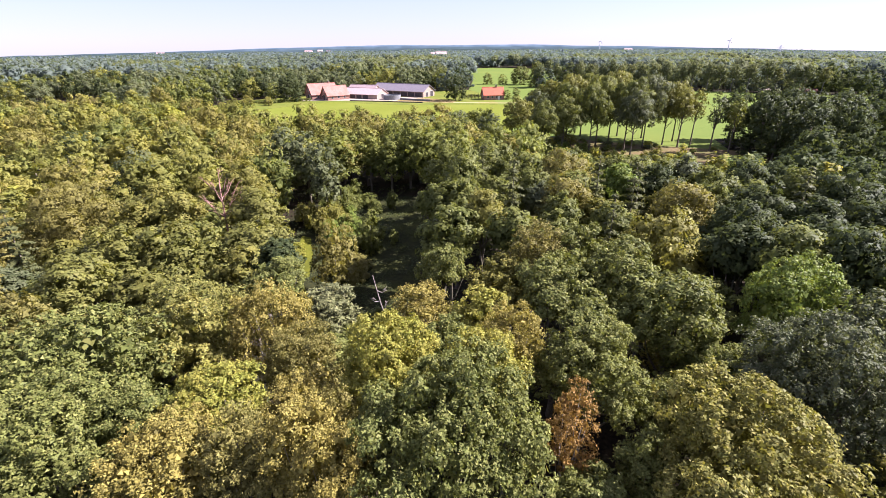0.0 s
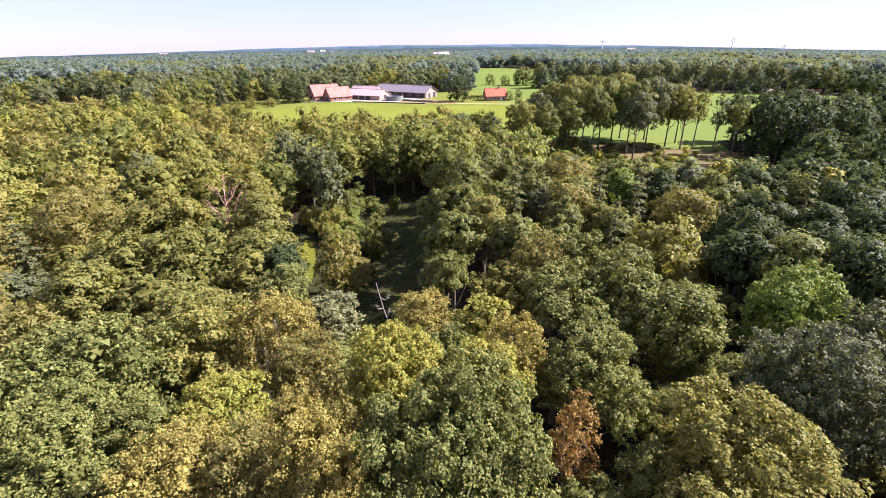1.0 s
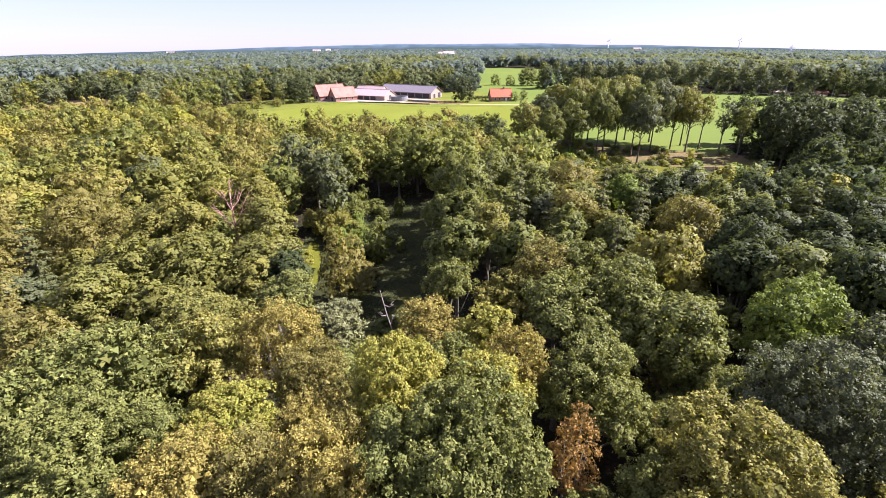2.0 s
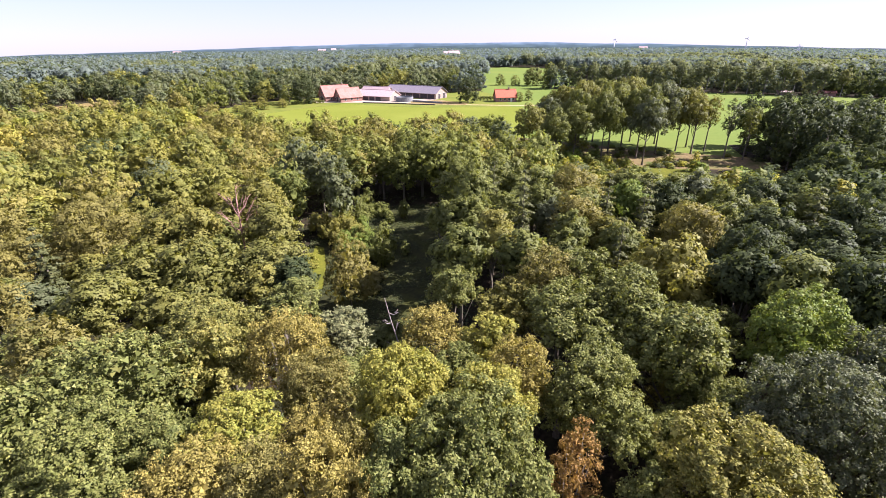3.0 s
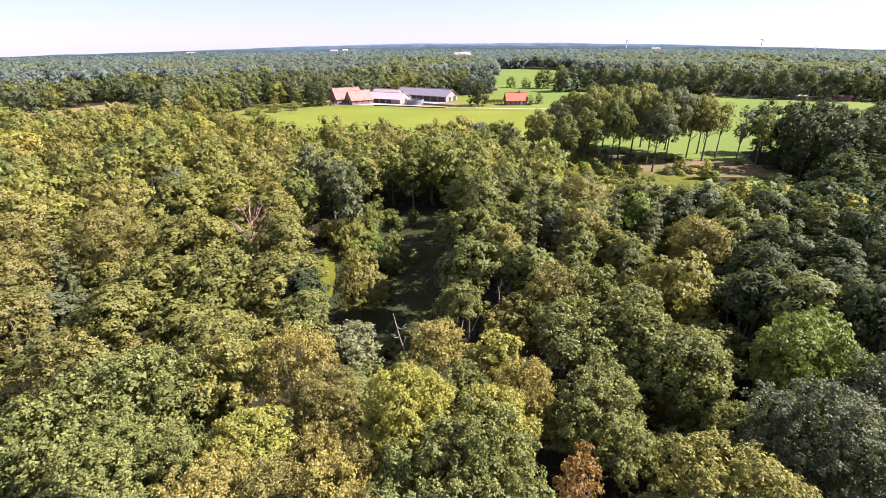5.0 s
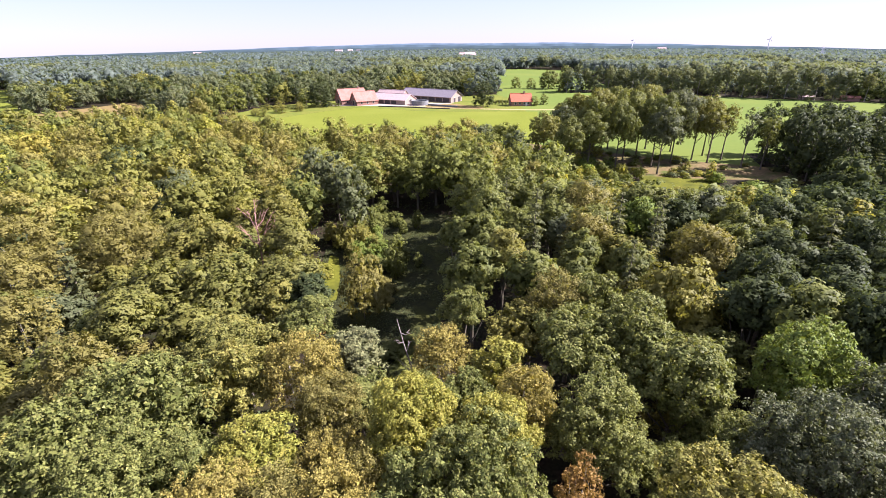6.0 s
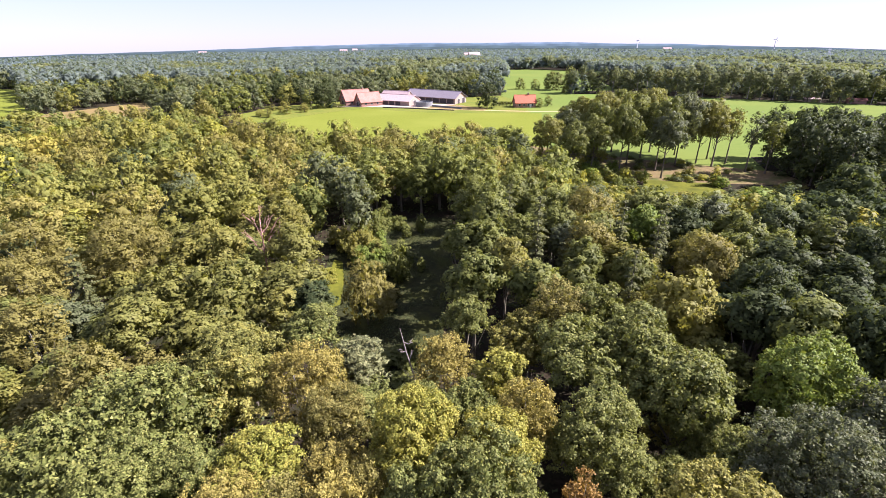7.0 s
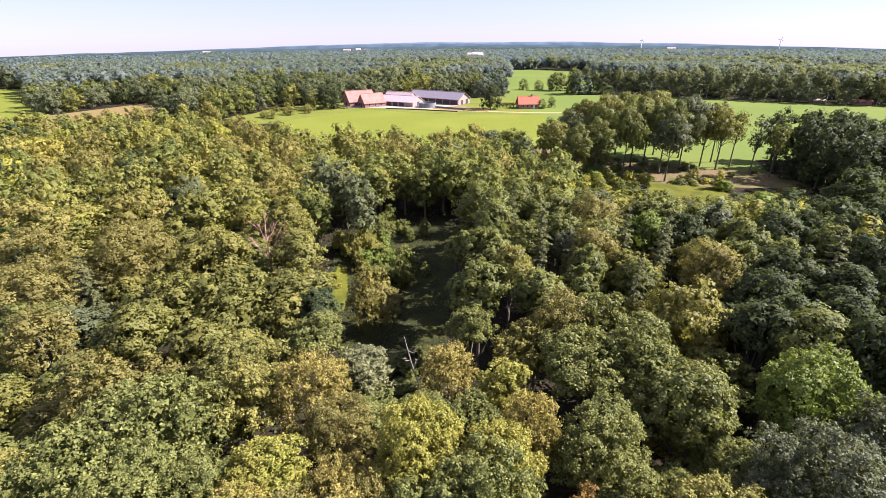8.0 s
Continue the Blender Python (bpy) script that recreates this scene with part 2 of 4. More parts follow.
def lobed(rng, lobes, n, size, per=14, scatter=0.6, width=0.6, up=0.3, clump=0.24, inner=0.10, plain=False, dense=0):
    """Leaves in small sprays on the outside of a heap of lobes (rows of x, y, z, radius), with some larger ones inside."""
    centre, radius = lobes[:, :3], lobes[:, 3]
    sprays = max(8, n // per)
    m = 4 * sprays
    pick = rng.choice(len(lobes), m, p=radius**2 / (radius**2).sum())
    d = unit(rng.normal(size=(m, 3)))
    d[:, 2] = np.where(d[:, 2] < -0.5, -d[:, 2], d[:, 2])
    far = 0.90 + np.abs(rng.normal(size=m)) * 0.14
    c = centre[pick] + d * (radius[pick] * far)[:, None] * (1, 1, 0.92)
    gap = np.linalg.norm(c[:, None] - centre[None], axis=2) / radius[None]
    gap[np.arange(m), pick] = 9
    keep = np.flatnonzero(gap.min(1) > 0.84)[:sprays]
    c, d = c[keep], d[keep]
    which = rng.integers(0, len(c), n)
    e = unit(rng.normal(size=(n, 3)) + 0.9 * d[which] + (0, 0, 0.35))
    wide = clump * rng.uniform(0.6, 1.4, len(c))[which]
    p = c[which] + e * (wide * rng.uniform(0.35, 1.15, n))[:, None]
    out = leaf_quads(rng, p, unit((0.1 + scatter) * e + 0.55 * d[which] + scatter * rng.normal(size=p.shape) + (0, 0, up)), size, width, plain=plain)
    middle = (centre * radius[:, None]).sum(0) / radius.sum()
    soft = unit(0.75 * d[which] + 0.30 * e + 0.45 * unit(p - middle) + 0.12 * rng.normal(size=p.shape) + (0, 0, 0.12))
    k = int(n * inner)
    q = rng.choice(len(lobes), k)
    e = unit(rng.normal(size=(k, 3)))
    core = leaf_quads(rng, centre[q] + e * (radius[q] * rng.uniform(0.2, 0.6, k))[:, None], unit(e + 0.4 * rng.normal(size=(k, 3))), max(size * 1.8, 0.26), 0.8, plain=plain)
    leaves, normals = np.concatenate([out, core]), np.concatenate([soft, e])
    if not dense:
        return leaves, normals
    mass, shading = thicket(rng, lobes)
    return np.concatenate([leaves, mass]), np.concatenate([np.repeat(normals[:, None], 3, axis=1), shading])


def heap(rng, count, radius, low, top, lobe, flat=0.75):
    """Lobes over the outside of an uneven crown between two heights."""
    mid, half = (low + top) / 2, (top - low) / 2
    rows = []
    for i in range(count):
        h = 1 - 1.55 * (i + 0.5) / count
        a = i * 2.39996 + rng.uniform(-0.5, 0.5)
        wide = math.sqrt(max(0.0, 1 - h * h)) ** flat
        r = lobe * rng.uniform(0.6, 1.35)
        reach = rng.uniform(0.82, 1.14)
        rows.append((math.cos(a) * wide * (radius - r * 0.8) * reach, math.sin(a) * wide * (radius - r * 0.8) * reach, mid + h * (half - r * 0.7) + rng.uniform(-0.6, 0.6) * r, r))
    rows.append((0, 0, mid, min(radius, half) * 0.5))
    return np.array(rows)


def limbs(rng, lobes, height, base, count, sides, bend=0.25):
    """A trunk and the limbs that carry the lobes."""
    lean = rng.uniform(-bend, bend, 2)
    top = height * 0.8
    path = [(lean[0] * (z / top) ** 2, lean[1] * (z / top) ** 2, z) for z in (0, top * 0.08, top * 0.35, top * 0.65, top)]
    pieces = [tube(path, [base * 1.35, base, base * 0.8, base * 0.5, base * 0.12], sides)]
    for i in rng.choice(len(lobes), min(count, len(lobes)), replace=False):
        x, y, z, r = lobes[i]
        start = max(height * 0.25, min(z - 1.5, top * 0.85) * rng.uniform(0.65, 0.95))
        k = (start / top) ** 2
        a, b = Vector((lean[0] * k, lean[1] * k, start)), Vector((x, y, z + r * 0.3))
        m = a.lerp(b, 0.5) + Vector((0, 0, -0.12 * (b - a).length))
        pieces.append(tube([a, m, b], [base * 0.42, base * 0.28, base * 0.06], max(4, sides - 2)))
    return joined(pieces)


H0, R0 = 15.0, 3.0
SPANS = (1.2, 1.8, 2.5, 3.3, 4.4, 5.6, 7.0)
# leaves in a crown, length of a leaf, lobes, sides of the trunk, limbs, size of a spray, leaves in it: from the nearest trees to the furthest
DETAIL = [(25000, 0.145, 46, 7, 10, 0.29, 52), (11500, 0.21, 40, 6, 8, 0.35, 36), (5200, 0.31, 34, 5, 6, 0.40, 14), (1450, 0.49, 26, 4, 4, 0.50, 7), (540, 0.92, 15, 4, 2, 0.60, 3)]
ROUGH = (0.72, 0.6, 0.34, 0.24, 0.14)
DENSE = (0, 0, 0, 1, 1)


def leaders(rng, count, span, low, lobe):
    """A wide crown: a middle dome and smaller ones grown together round it, of uneven height and reach."""
    several = int(rng.integers(3, 6))
    turn = rng.uniform(0, 6.283)
    rows = [heap(rng, max(5, round(count * 0.4)), span * 0.66, low, H0, lobe)]
    for k in range(several):
        a = turn + 6.283 * k / several + rng.uniform(-0.4, 0.4)
        away = span * rng.uniform(0.40, 0.56)
        r = (span - away) * rng.uniform(0.95, 1.15)
        part_rows = heap(rng, max(4, round(count * 0.7 / several)), r, low + rng.uniform(0, 0.35) * span, H0 - span * rng.uniform(0.08, 0.55), lobe * 0.9)
        part_rows[:, :2] += (math.cos(a) * away, math.sin(a) * away)
        rows.append(part_rows)
    return np.concatenate(rows)


def foot_of(span, deep):
    """The height at which a crown of that reach begins."""
    return H0 - max(deep * span, 5.5)


def oak_form(rng, level, span, low=None, lobe=0.86, full=1.0, arms_more=0, bark=None):
    n, size, lobes, sides, arms, clump, per = DETAIL[level]
    rows = leaders(rng, lobes * (span / R0) ** 0.5, span, foot_of(span, 1.9) if low is None else low, lobe * (span / R0) ** 0.65)
    n = int(n * (span / R0) ** (1.7 if level < 3 else 1.2) * full)
    leaves = lobed(rng, rows, n, size, per, ROUGH[level], clump=clump, inner=(0.22 if level == 2 else 0.10) if full == 1.0 else 0.04, plain=True, dense=DENSE[level] if full == 1.0 else 0)
    return limbs(rng, rows, H0, 0.24, arms + arms_more, sides), bark or BARK, leaves


def round_form(rng, level, span):
    """A tree that stands alone: one round, dense crown down to the grass."""
    n, size, lobes, sides, arms, clump, per = DETAIL[level]
    rows = heap(rng, int(lobes * 1.3), span, -4.5, H0, 0.95 * (span / R0) ** 0.75, 0.95)
    return limbs(rng, rows, H0, 0.24, arms, sides), BARK, lobed(rng, rows, int(n * (span / R0) ** 1.2), size, per, ROUGH[level], clump=clump, inner=0.1, plain=True, dense=1)


def shrub_form(rng, level, span):
    """A low bush, leafy to the ground, built in its own proportions and drawn up to the common height."""
    n, size, lobes, sides, arms, clump, per = DETAIL[level]
    tall = 2.3 * span
    rows = heap(rng, 18, span, -0.25 * tall, tall, 0.42 * span, 0.9)
    leaves, normals = lobed(rng, rows, int(n * 0.8 * (span / R0) ** 1.3), size * 0.8, per, ROUGH[level], clump=clump * 0.8, inner=0.15, plain=True)
    leaves[..., 2] *= H0 / tall
    return tube([(0, 0, 0), (0.1, 0, H0 * 0.4), (0, 0.1, H0 * 0.8)], [0.1, 0.07, 0.02], sides), BARK, (leaves, normals)


def birch_form(rng, level, span, deep=2.5, full=1.0):
    n, size, lobes, sides, arms, clump, per = DETAIL[level]
    rows = heap(rng, int(lobes * 1.4), span, foot_of(span, deep), H0, 0.70 * (span / R0) ** 0.7, 0.9)
    rows[:, 2] += rng.normal(size=len(rows)) * 0.25
    leaves = lobed(rng, rows, int(n * 1.2 * full * (span / R0) ** (1.7 if level < 3 else 1.2)), size * 0.8, per, ROUGH[level] * 1.15, 0.62, 0.1, clump * 1.1, 0.12, True, DENSE[level] if level > 2 else 0)
    return limbs(rng, rows, H0 * 0.9, 0.13, arms, sides), BIRCH_BARK, leaves


def spruce_form(rng, level, span):
    """Whorls of drooping boughs, each a spine hung with needle sprays."""
    n, size, lobes, sides, arms, clump, per = DETAIL[level]
    p, up = [], []
    levels = 17
    each = int(n * 1.3 * span / R0 / levels)
    for i in range(levels):
        z = 2.0 + (H0 - 2.2) * i / (levels - 1)
        reach = span * (1 - (z - 2) / (H0 - 1.6)) ** 0.8 + 0.1
        boughs = rng.integers(6, 9)
        turn = rng.uniform(0, 6.28)
        k = max(6, int(each * (0.35 + 1.3 * (1 - i / levels))))
        which = rng.integers(0, boughs, k)
        a = turn + which * 6.283 / boughs
        s = np.sqrt(rng.uniform(0.02, 1, k))
        length = reach * (0.8 + 0.35 * np.sin(which * 2.1 + i))
        spread = rng.normal(size=k) * 0.16 * reach * (1.15 - s)
        x, y = np.cos(a) * s * length - np.sin(a) * spread, np.sin(a) * s * length + np.cos(a) * spread
        drop = 0.42 * s * reach - 0.22 * s**3 * reach + rng.uniform(0, 0.16, k)
        p.append(np.stack([x, y, z - drop], 1))
        up.append(np.stack([np.cos(a) * 0.5, np.sin(a) * 0.5, np.ones(k)], 1) + rng.normal(size=(k, 3)) * 0.35)
    p, up = np.concatenate(p), unit(np.concatenate(up))
    return tube([(0, 0, 0), (0, 0, 5), (0, 0, H0 * 0.97)], [0.2, 0.15, 0.02], sides), BARK, (leaf_quads(rng, p, up, size * 1.15, 0.42, plain=True), up)


def pine_form(rng, level, span):
    n, size, lobes, sides, arms, clump, per = DETAIL[level]
    rows = heap(rng, int(lobes * 0.9), span, foot_of(span, 2.4), H0, 0.8 * (span / R0) ** 0.75)
    return limbs(rng, rows, H0, 0.19, arms, sides), BARK, lobed(rng, rows, int(n * 1.6 * (span / R0) ** 1.7), size * 1.1, per, 0.7, 0.4, 0.4, clump, plain=True, dense=1)


FORMS = {
    "oak": oak_form,
    "birch": birch_form,
    "spruce": spruce_form,
    "pine": pine_form,
    "open": lambda rng, level, span: oak_form(rng, level, span, 4.4, 0.74, 1.15, 6),
    "edge": lambda rng, level, span: oak_form(rng, level, span, 1.2 if level < 4 else -0.5, 0.95),
    "slim": lambda rng, level, span: oak_form(rng, level, span, 4.8, 0.8, 0.62, 9),
    "wisp": lambda rng, level, span: birch_form(rng, level, span, 5.5, 0.7),
    "shrub": shrub_form,
    "round": lambda rng, level, span: round_form(rng, level, span),
    "belt": lambda rng, level, span: oak_form(rng, level, span, 4.6, 0.85, 1.0, 2, BIRCH_BARK),
}
FORM_OF = {"birch": "birch", "tan": "birch", "orange": "wisp", "pine": "pine", "spruce": "spruce", "open": "open"}
NAME_OF = {"oak": "oak_tree", "oaky": "oak_tree", "olive": "oak_tree", "grey": "oak_tree", "dark": "oak_tree", "open": "oak_tree", "birch": "birch_tree", "tan": "birch_tree", "orange": "birch_tree", "spruce": "spruce_tree", "pine": "pine_tree"}
LABEL_OF = {
    "oak": "green oak with a dense lobed crown in the wood",
    "oaky": "oak with olive green leaves starting to turn yellow",
    "olive": "oak with a dense crown of olive green leaves",
    "lime": "broadleaf tree with fresh yellow-green leaves",
    "birch": "birch with fine golden autumn leaves",
    "tan": "birch with thin tan and olive leaves",
    "orange": "slender birch with rusty orange leaves",
    "grey": "oak with glossy grey-green leaves",
    "green": "broadleaf tree with bright grass-green leaves",
    "gold": "wide tree with golden green leaves",
    "pine": "pine with rounded grey-green needle clumps",
    "spruce": "dark green spruce with drooping layered boughs",
    "yellow": "small tree with bright yellow leaves",
    "dark": "dark green oak, shade of its crown in the leaf colour",
    "open": "tall thinned oak with a bare trunk and an open crown",
}
SHAPES, MESHES = {}, {}


def shape(form, level, pick, span):
    key = (form, level, pick, span)
    if key not in SHAPES:
        SHAPES[key] = FORMS[form](np.random.default_rng(1000 + sum(map(ord, form)) * 7 + level * 31 + pick + int(span * 500)), level, span)
    return SHAPES[key]


def meshes(*key):
    if key not in MESHES:
        trunk, bark, leaves = shape(*key)
        MESHES[key] = mesh_of("trunk", *trunk, bark, True), quad_mesh("crown", leaves[0], LEAF["oak"], leaves[1] if key[1] > 1 else None)
    return MESHES[key]


def span_for(radius):
    return min(SPANS, key=lambda v: abs(math.log(v / radius)))


def ground_z(x, y):
    """The land lies flat round the farm and falls away gently far to both sides."""
    return -1.1e-5 * max(0.0, abs(x) - 320.0) ** 2


def level_at(x, y):
    d = math.hypot(x, y)
    return 0 if d < 29 else 1 if d < 40 else 2 if d < 80 else 3 if d < 185 else 4


pick_rng = np.random.default_rng(5)


def tree(kind, x, y, height, radius, group="trees of the wood", look_of=None, level=None, form=None):
    """One tree of the wood, with its trunk and its crown."""
    form = form or FORM_OF.get(kind, "oak")
    span = span_for(radius)
    level = level_at(x, y) if level is None else level
    trunk, crown = meshes(form, level, int(pick_rng.integers(0, 3)), span)
    ob = new(NAME_OF.get(kind, "broadleaf_tree"))
    ob.empty_display_size = 0.2
    ob.matrix_world = pose(x, y, ground_z(x, y), 0, 0, float(pick_rng.uniform(0, 360))) @ Matrix.Diagonal((radius / span, radius / span, height / H0, 1))
    tagged(ob, LABEL_OF[kind], "tree", group)
    part("trunk", trunk, ob)
    leaves = part("crown", crown, ob)
    leaves.material_slots[0].link = "OBJECT"
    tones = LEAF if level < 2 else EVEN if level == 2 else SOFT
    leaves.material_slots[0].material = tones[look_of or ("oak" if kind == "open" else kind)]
    return ob


MASS = {}


def massed(kind, x, y, height, radius, look_of=None, level=None, form=None):
    """A tree among countless others: its crown and trunk go into the one mesh of its kind."""
    span = span_for(radius)
    leaves, soft = shape(form or FORM_OF.get(kind, "oak"), level_at(x, y) if level is None else level, int(pick_rng.integers(0, 5)), span)[2]
    soft = soft if soft.ndim == 3 else np.repeat(soft[:, None], 3, axis=1)
    a = pick_rng.uniform(0, 6.283)
    c, s = math.cos(a) * radius / span, math.sin(a) * radius / span
    spin = np.array([[c, s, 0], [-s, c, 0], [0, 0, height / H0]])
    MASS.setdefault((look_of or kind, int(pick_rng.integers(0, 5))), []).append((leaves @ spin + (x, y, ground_z(x, y)), unit(soft @ (spin * (span / radius, span / radius, H0 / height)))))
    k, w = 0.02 * height, 0.62 * height
    ring = [(-k, -k), (k, -k), (k, k), (-k, k)]
    stem = np.array([[(p[0], p[1], -0.2), (q[0], q[1], -0.2), (q[0] * 0.4, q[1] * 0.4, w), (p[0] * 0.4, p[1] * 0.4, w)] for p, q in zip(ring, ring[1:] + ring[:1])])
    MASS.setdefault(("stems", 0), []).append((stem + (x, y, ground_z(x, y)), None))


# ---- the land ----
def sheet(name, outline, z, material, label, category):
    """A flat piece of land inside an outline, 40 mm thick at the edge."""
    bm = bmesh.new()
    top = bm.faces.new([bm.verts.new((x, y, z)) for x, y in outline])
    if top.normal.z < 0 or sum(a[0] * b[1] - b[0] * a[1] for a, b in zip(outline, outline[1:] + outline[:1])) < 0:
        top.normal_flip()
    bmesh.ops.triangulate(bm, faces=[top])
    return tagged(new(name, bm_mesh(name, bm, material)), label, category, kind="structure")


def inside(outline, x, y):
    hit = False
    for (ax, ay), (bx, by) in zip(outline, outline[1:] + outline[:1]):
        if (ay > y) != (by > y) and x < (bx - ax) * (y - ay) / (by - ay) + ax:
            hit = not hit
    return hit


bm = bmesh.new()
STEPS = [-4800, -3600, -2700, -2000, -1500, -1100, -800, -600, -450, -320, -160, 0, 160, 320, 450, 600, 800, 1100, 1500, 2000, 2700, 3600, 4800]
corner = {(i, j): bm.verts.new((x, y, ground_z(x, y))) for i, x in enumerate(STEPS) for j, y in enumerate(STEPS)}
for i in range(len(STEPS) - 1):
    for j in range(len(STEPS) - 1):
        bm.faces.new((corner[i, j], corner[i + 1, j], corner[i + 1, j + 1], corner[i, j + 1]))
tagged(new("ground", bm_mesh("ground", bm, FOREST_FLOOR)), "leaf-strewn floor of the woods, darkened for tree shade", "ground", kind="structure")

CLEARING = [(-26, 76), (-22.5, 56), (-15, 45), (-11, 36), (-8.5, 30.5), (-4, 29), (-3.2, 41), (-3.5, 60), (-3.0, 80), (-4.5, 96), (-18, 95)]
SCRUB = [(13, 112), (40, 88), (66, 92), (86, 112), (87, 127), (64, 118), (46, 121), (14, 132)]
FIELD = [(-92, 150), (-45, 142), (12, 138), (24, 160), (37, 262), (-12, 262), (-28, 264), (-49, 273), (-65, 281), (-80, 265), (-95, 243), (-99, 228)]
EAST_FIELD = [(22, 150), (60, 142), (86, 138), (92, 160), (230, 150), (340, 240), (240, 298), (195, 319), (168, 333), (137, 348), (111, 366), (70, 362), (60, 300), (36, 262)]
NORTH_FIELD = [(30, 262), (52, 262), (63, 300), (72, 362), (76, 384), (112, 392), (132, 650), (83, 693), (28, 682), (28, 462), (18, 354), (24, 320)]
FARMYARD = [(-134, 242), (-112, 225), (-99, 228), (-95, 243), (-80, 265), (-65, 281), (-49, 273), (-28, 264), (-12, 262), (30, 262), (28, 322), (17, 352), (-30, 332), (-93, 311), (-105, 301), (-124, 284), (-127, 261)]
CROP = [(-240, 252), (-229, 284), (-221, 311), (-213, 302), (-175, 248), (-150, 205), (-140, 165), (-200, 165)]
WEST_FIELD = [(-420, 162), (-200, 165), (-240, 252), (-246, 256), (-271, 272), (-392, 396), (-440, 410), (-600, 330)]
MOWN = [(42, 115), (60, 111), (66, 116), (64, 127), (48, 130)]
THINNED = [(14, 132), (46, 130), (64, 127), (90, 126), (90, 140), (60, 152), (20, 176)]
for name, outline, z, mat, label, cat in (
    ("glade", CLEARING, 0.02, SHADY_FLOOR, "mossy floor of a forest glade, tree shade in its colour", "glade"),
    ("meadow", FIELD, 0.02, MEADOW, "bright green mown meadow before the farm", "field"),
    ("meadow", EAST_FIELD, 0.03, PASTURE, "bright green pasture behind the oaks", "field"),
    ("meadow", NORTH_FIELD, 0.04, PASTURE, "green pasture behind the small red house", "field"),
    ("farmyard", FARMYARD, 0.05, LAWN, "rough lawn round the farm buildings", "yard"),
    ("crop_field", CROP, 0.02, STUBBLE, "field of ripe pale brown crop", "field"),
    ("meadow", WEST_FIELD, 0.03, MEADOW, "green pasture by a distant wood", "field"),
    ("mown_strip", MOWN, 0.05, GLADE, "yellow-green mown strip at the wood's edge", "grass"),
    ("bare_ground", THINNED, 0.045, EARTH, "brown bare earth beneath the thinned oaks", "ground"),
):
    sheet(name, outline, z, mat, label, cat)
YARD = [(-98, 286), (-62, 286), (-30, 284), (-6, 292), (-14, 300), (-34, 305), (-58, 300), (-92, 292)]
sheet("gravel_yard", YARD, 0.08, GRAVEL, "pale gravel yard between the farm buildings", "yard")
TRACK = [(-30, 281), (0, 272), (34, 267), (60, 268), (60, 270.5), (34, 270), (0, 275), (-30, 285)]
sheet("farm_track", TRACK, 0.07, SAND, "pale sandy farm track beside the meadow", "track")
# lighter grass sheet laid where sun reaches the edge of the glade
STRIP = [(-24.6, 74), (-22.8, 73), (-20.6, 66), (-19.2, 58.5), (-20.6, 57), (-22.0, 61), (-23.6, 68)]
sheet("grass_strip", STRIP, 0.06, GLADE, "lime green grass strip, coloured as the glade's sunlit edge", "grass")
OPEN_LAND = [SCRUB, CLEARING, FIELD, EAST_FIELD, NORTH_FIELD, FARMYARD, CROP, WEST_FIELD, MOWN, THINNED]

# ---- farm buildings ----
def slab(width, length, thick):
    return box_bm(length, width, thick, (0, 0, 0), 0.03)


def gabled(name, at, turn, length, width, eave, ridge, wall, roof, label, category, overhang=0.5, thick=0.22):
    """A house with a saddle roof; its ridge runs along its own x."""
    ob = new(name)
    ob.matrix_world = pose(at[0], at[1], 0, 0, 0, turn)
    tagged(ob, label, category)
    bm = bmesh.new()
    prof = [(-width / 2, 0), (width / 2, 0), (width / 2, eave), (0, ridge - 0.1), (-width / 2, eave)]
    ends = [[bm.verts.new((x, y, z)) for y, z in prof] for x in (-length / 2, length / 2)]
    bm.faces.new(ends[0][::-1])
    bm.faces.new(ends[1])
    for i in range(5):
        j = (i + 1) % 5
        if i not in (2, 3):
            bm.faces.new((ends[0][i], ends[0][j], ends[1][j], ends[1][i]))
    bmesh.ops.recalc_face_normals(bm, faces=bm.faces)
    part("wall", bm_mesh("wall", bm, wall), ob)
    pitch = math.atan2(ridge - eave, width / 2)
    run = (width / 2) / math.cos(pitch) + overhang
    for sign in (-1, 1):
        bm = slab(run, length + 2 * overhang, thick)
        bmesh.ops.translate(bm, vec=(0, sign * run / 2, 0), verts=bm.verts)
        bmesh.ops.transform(bm, matrix=Matrix.Translation((0, 0, ridge)) @ Matrix.Rotation(-sign * pitch, 4, "X"), verts=bm.verts)
        part("roof_slope", bm_mesh("roof_slope", bm, roof), ob)
    part("ridge_cap", bm_mesh("ridge_cap", box_bm(length + 2 * overhang, 0.4, 0.22, (0, 0, ridge + thick * 0.75), 0.06), roof), ob)
    return ob


def opening(house, name, x, y, z, w, h, side, material, frame_material=WHITE_PAINT):
    """A window or door set proud of a wall; side: the wall's outward way, +-1 along y or +-2 along x."""
    deep = 0.12
    along_x = abs(side) == 1
    ob = part(name, bm_mesh(name, box_bm(w if along_x else deep, deep if along_x else w, h, (x, y, z), 0.015), frame_material), house)
    k = (side // abs(side)) * 0.07
    part("pane" if name == "window" else "leaf", bm_mesh("pane", box_bm(w - 0.2 if along_x else deep * 0.5, deep * 0.5 if along_x else w - 0.2, h - 0.2, (x + (0 if along_x else k), y + (k if along_x else 0), z + 0.1)), material), ob)
    return ob


def chimney(house, x, y, z, material=BRICK_WALL):
    ob = part("chimney", bm_mesh("chimney", box_bm(0.8, 0.8, 1.6, (x, y, z), 0.03), material), house)
    part("cap", bm_mesh("cap", box_bm(1.0, 1.0, 0.15, (x, y, z + 1.6), 0.03), CONCRETE), ob)


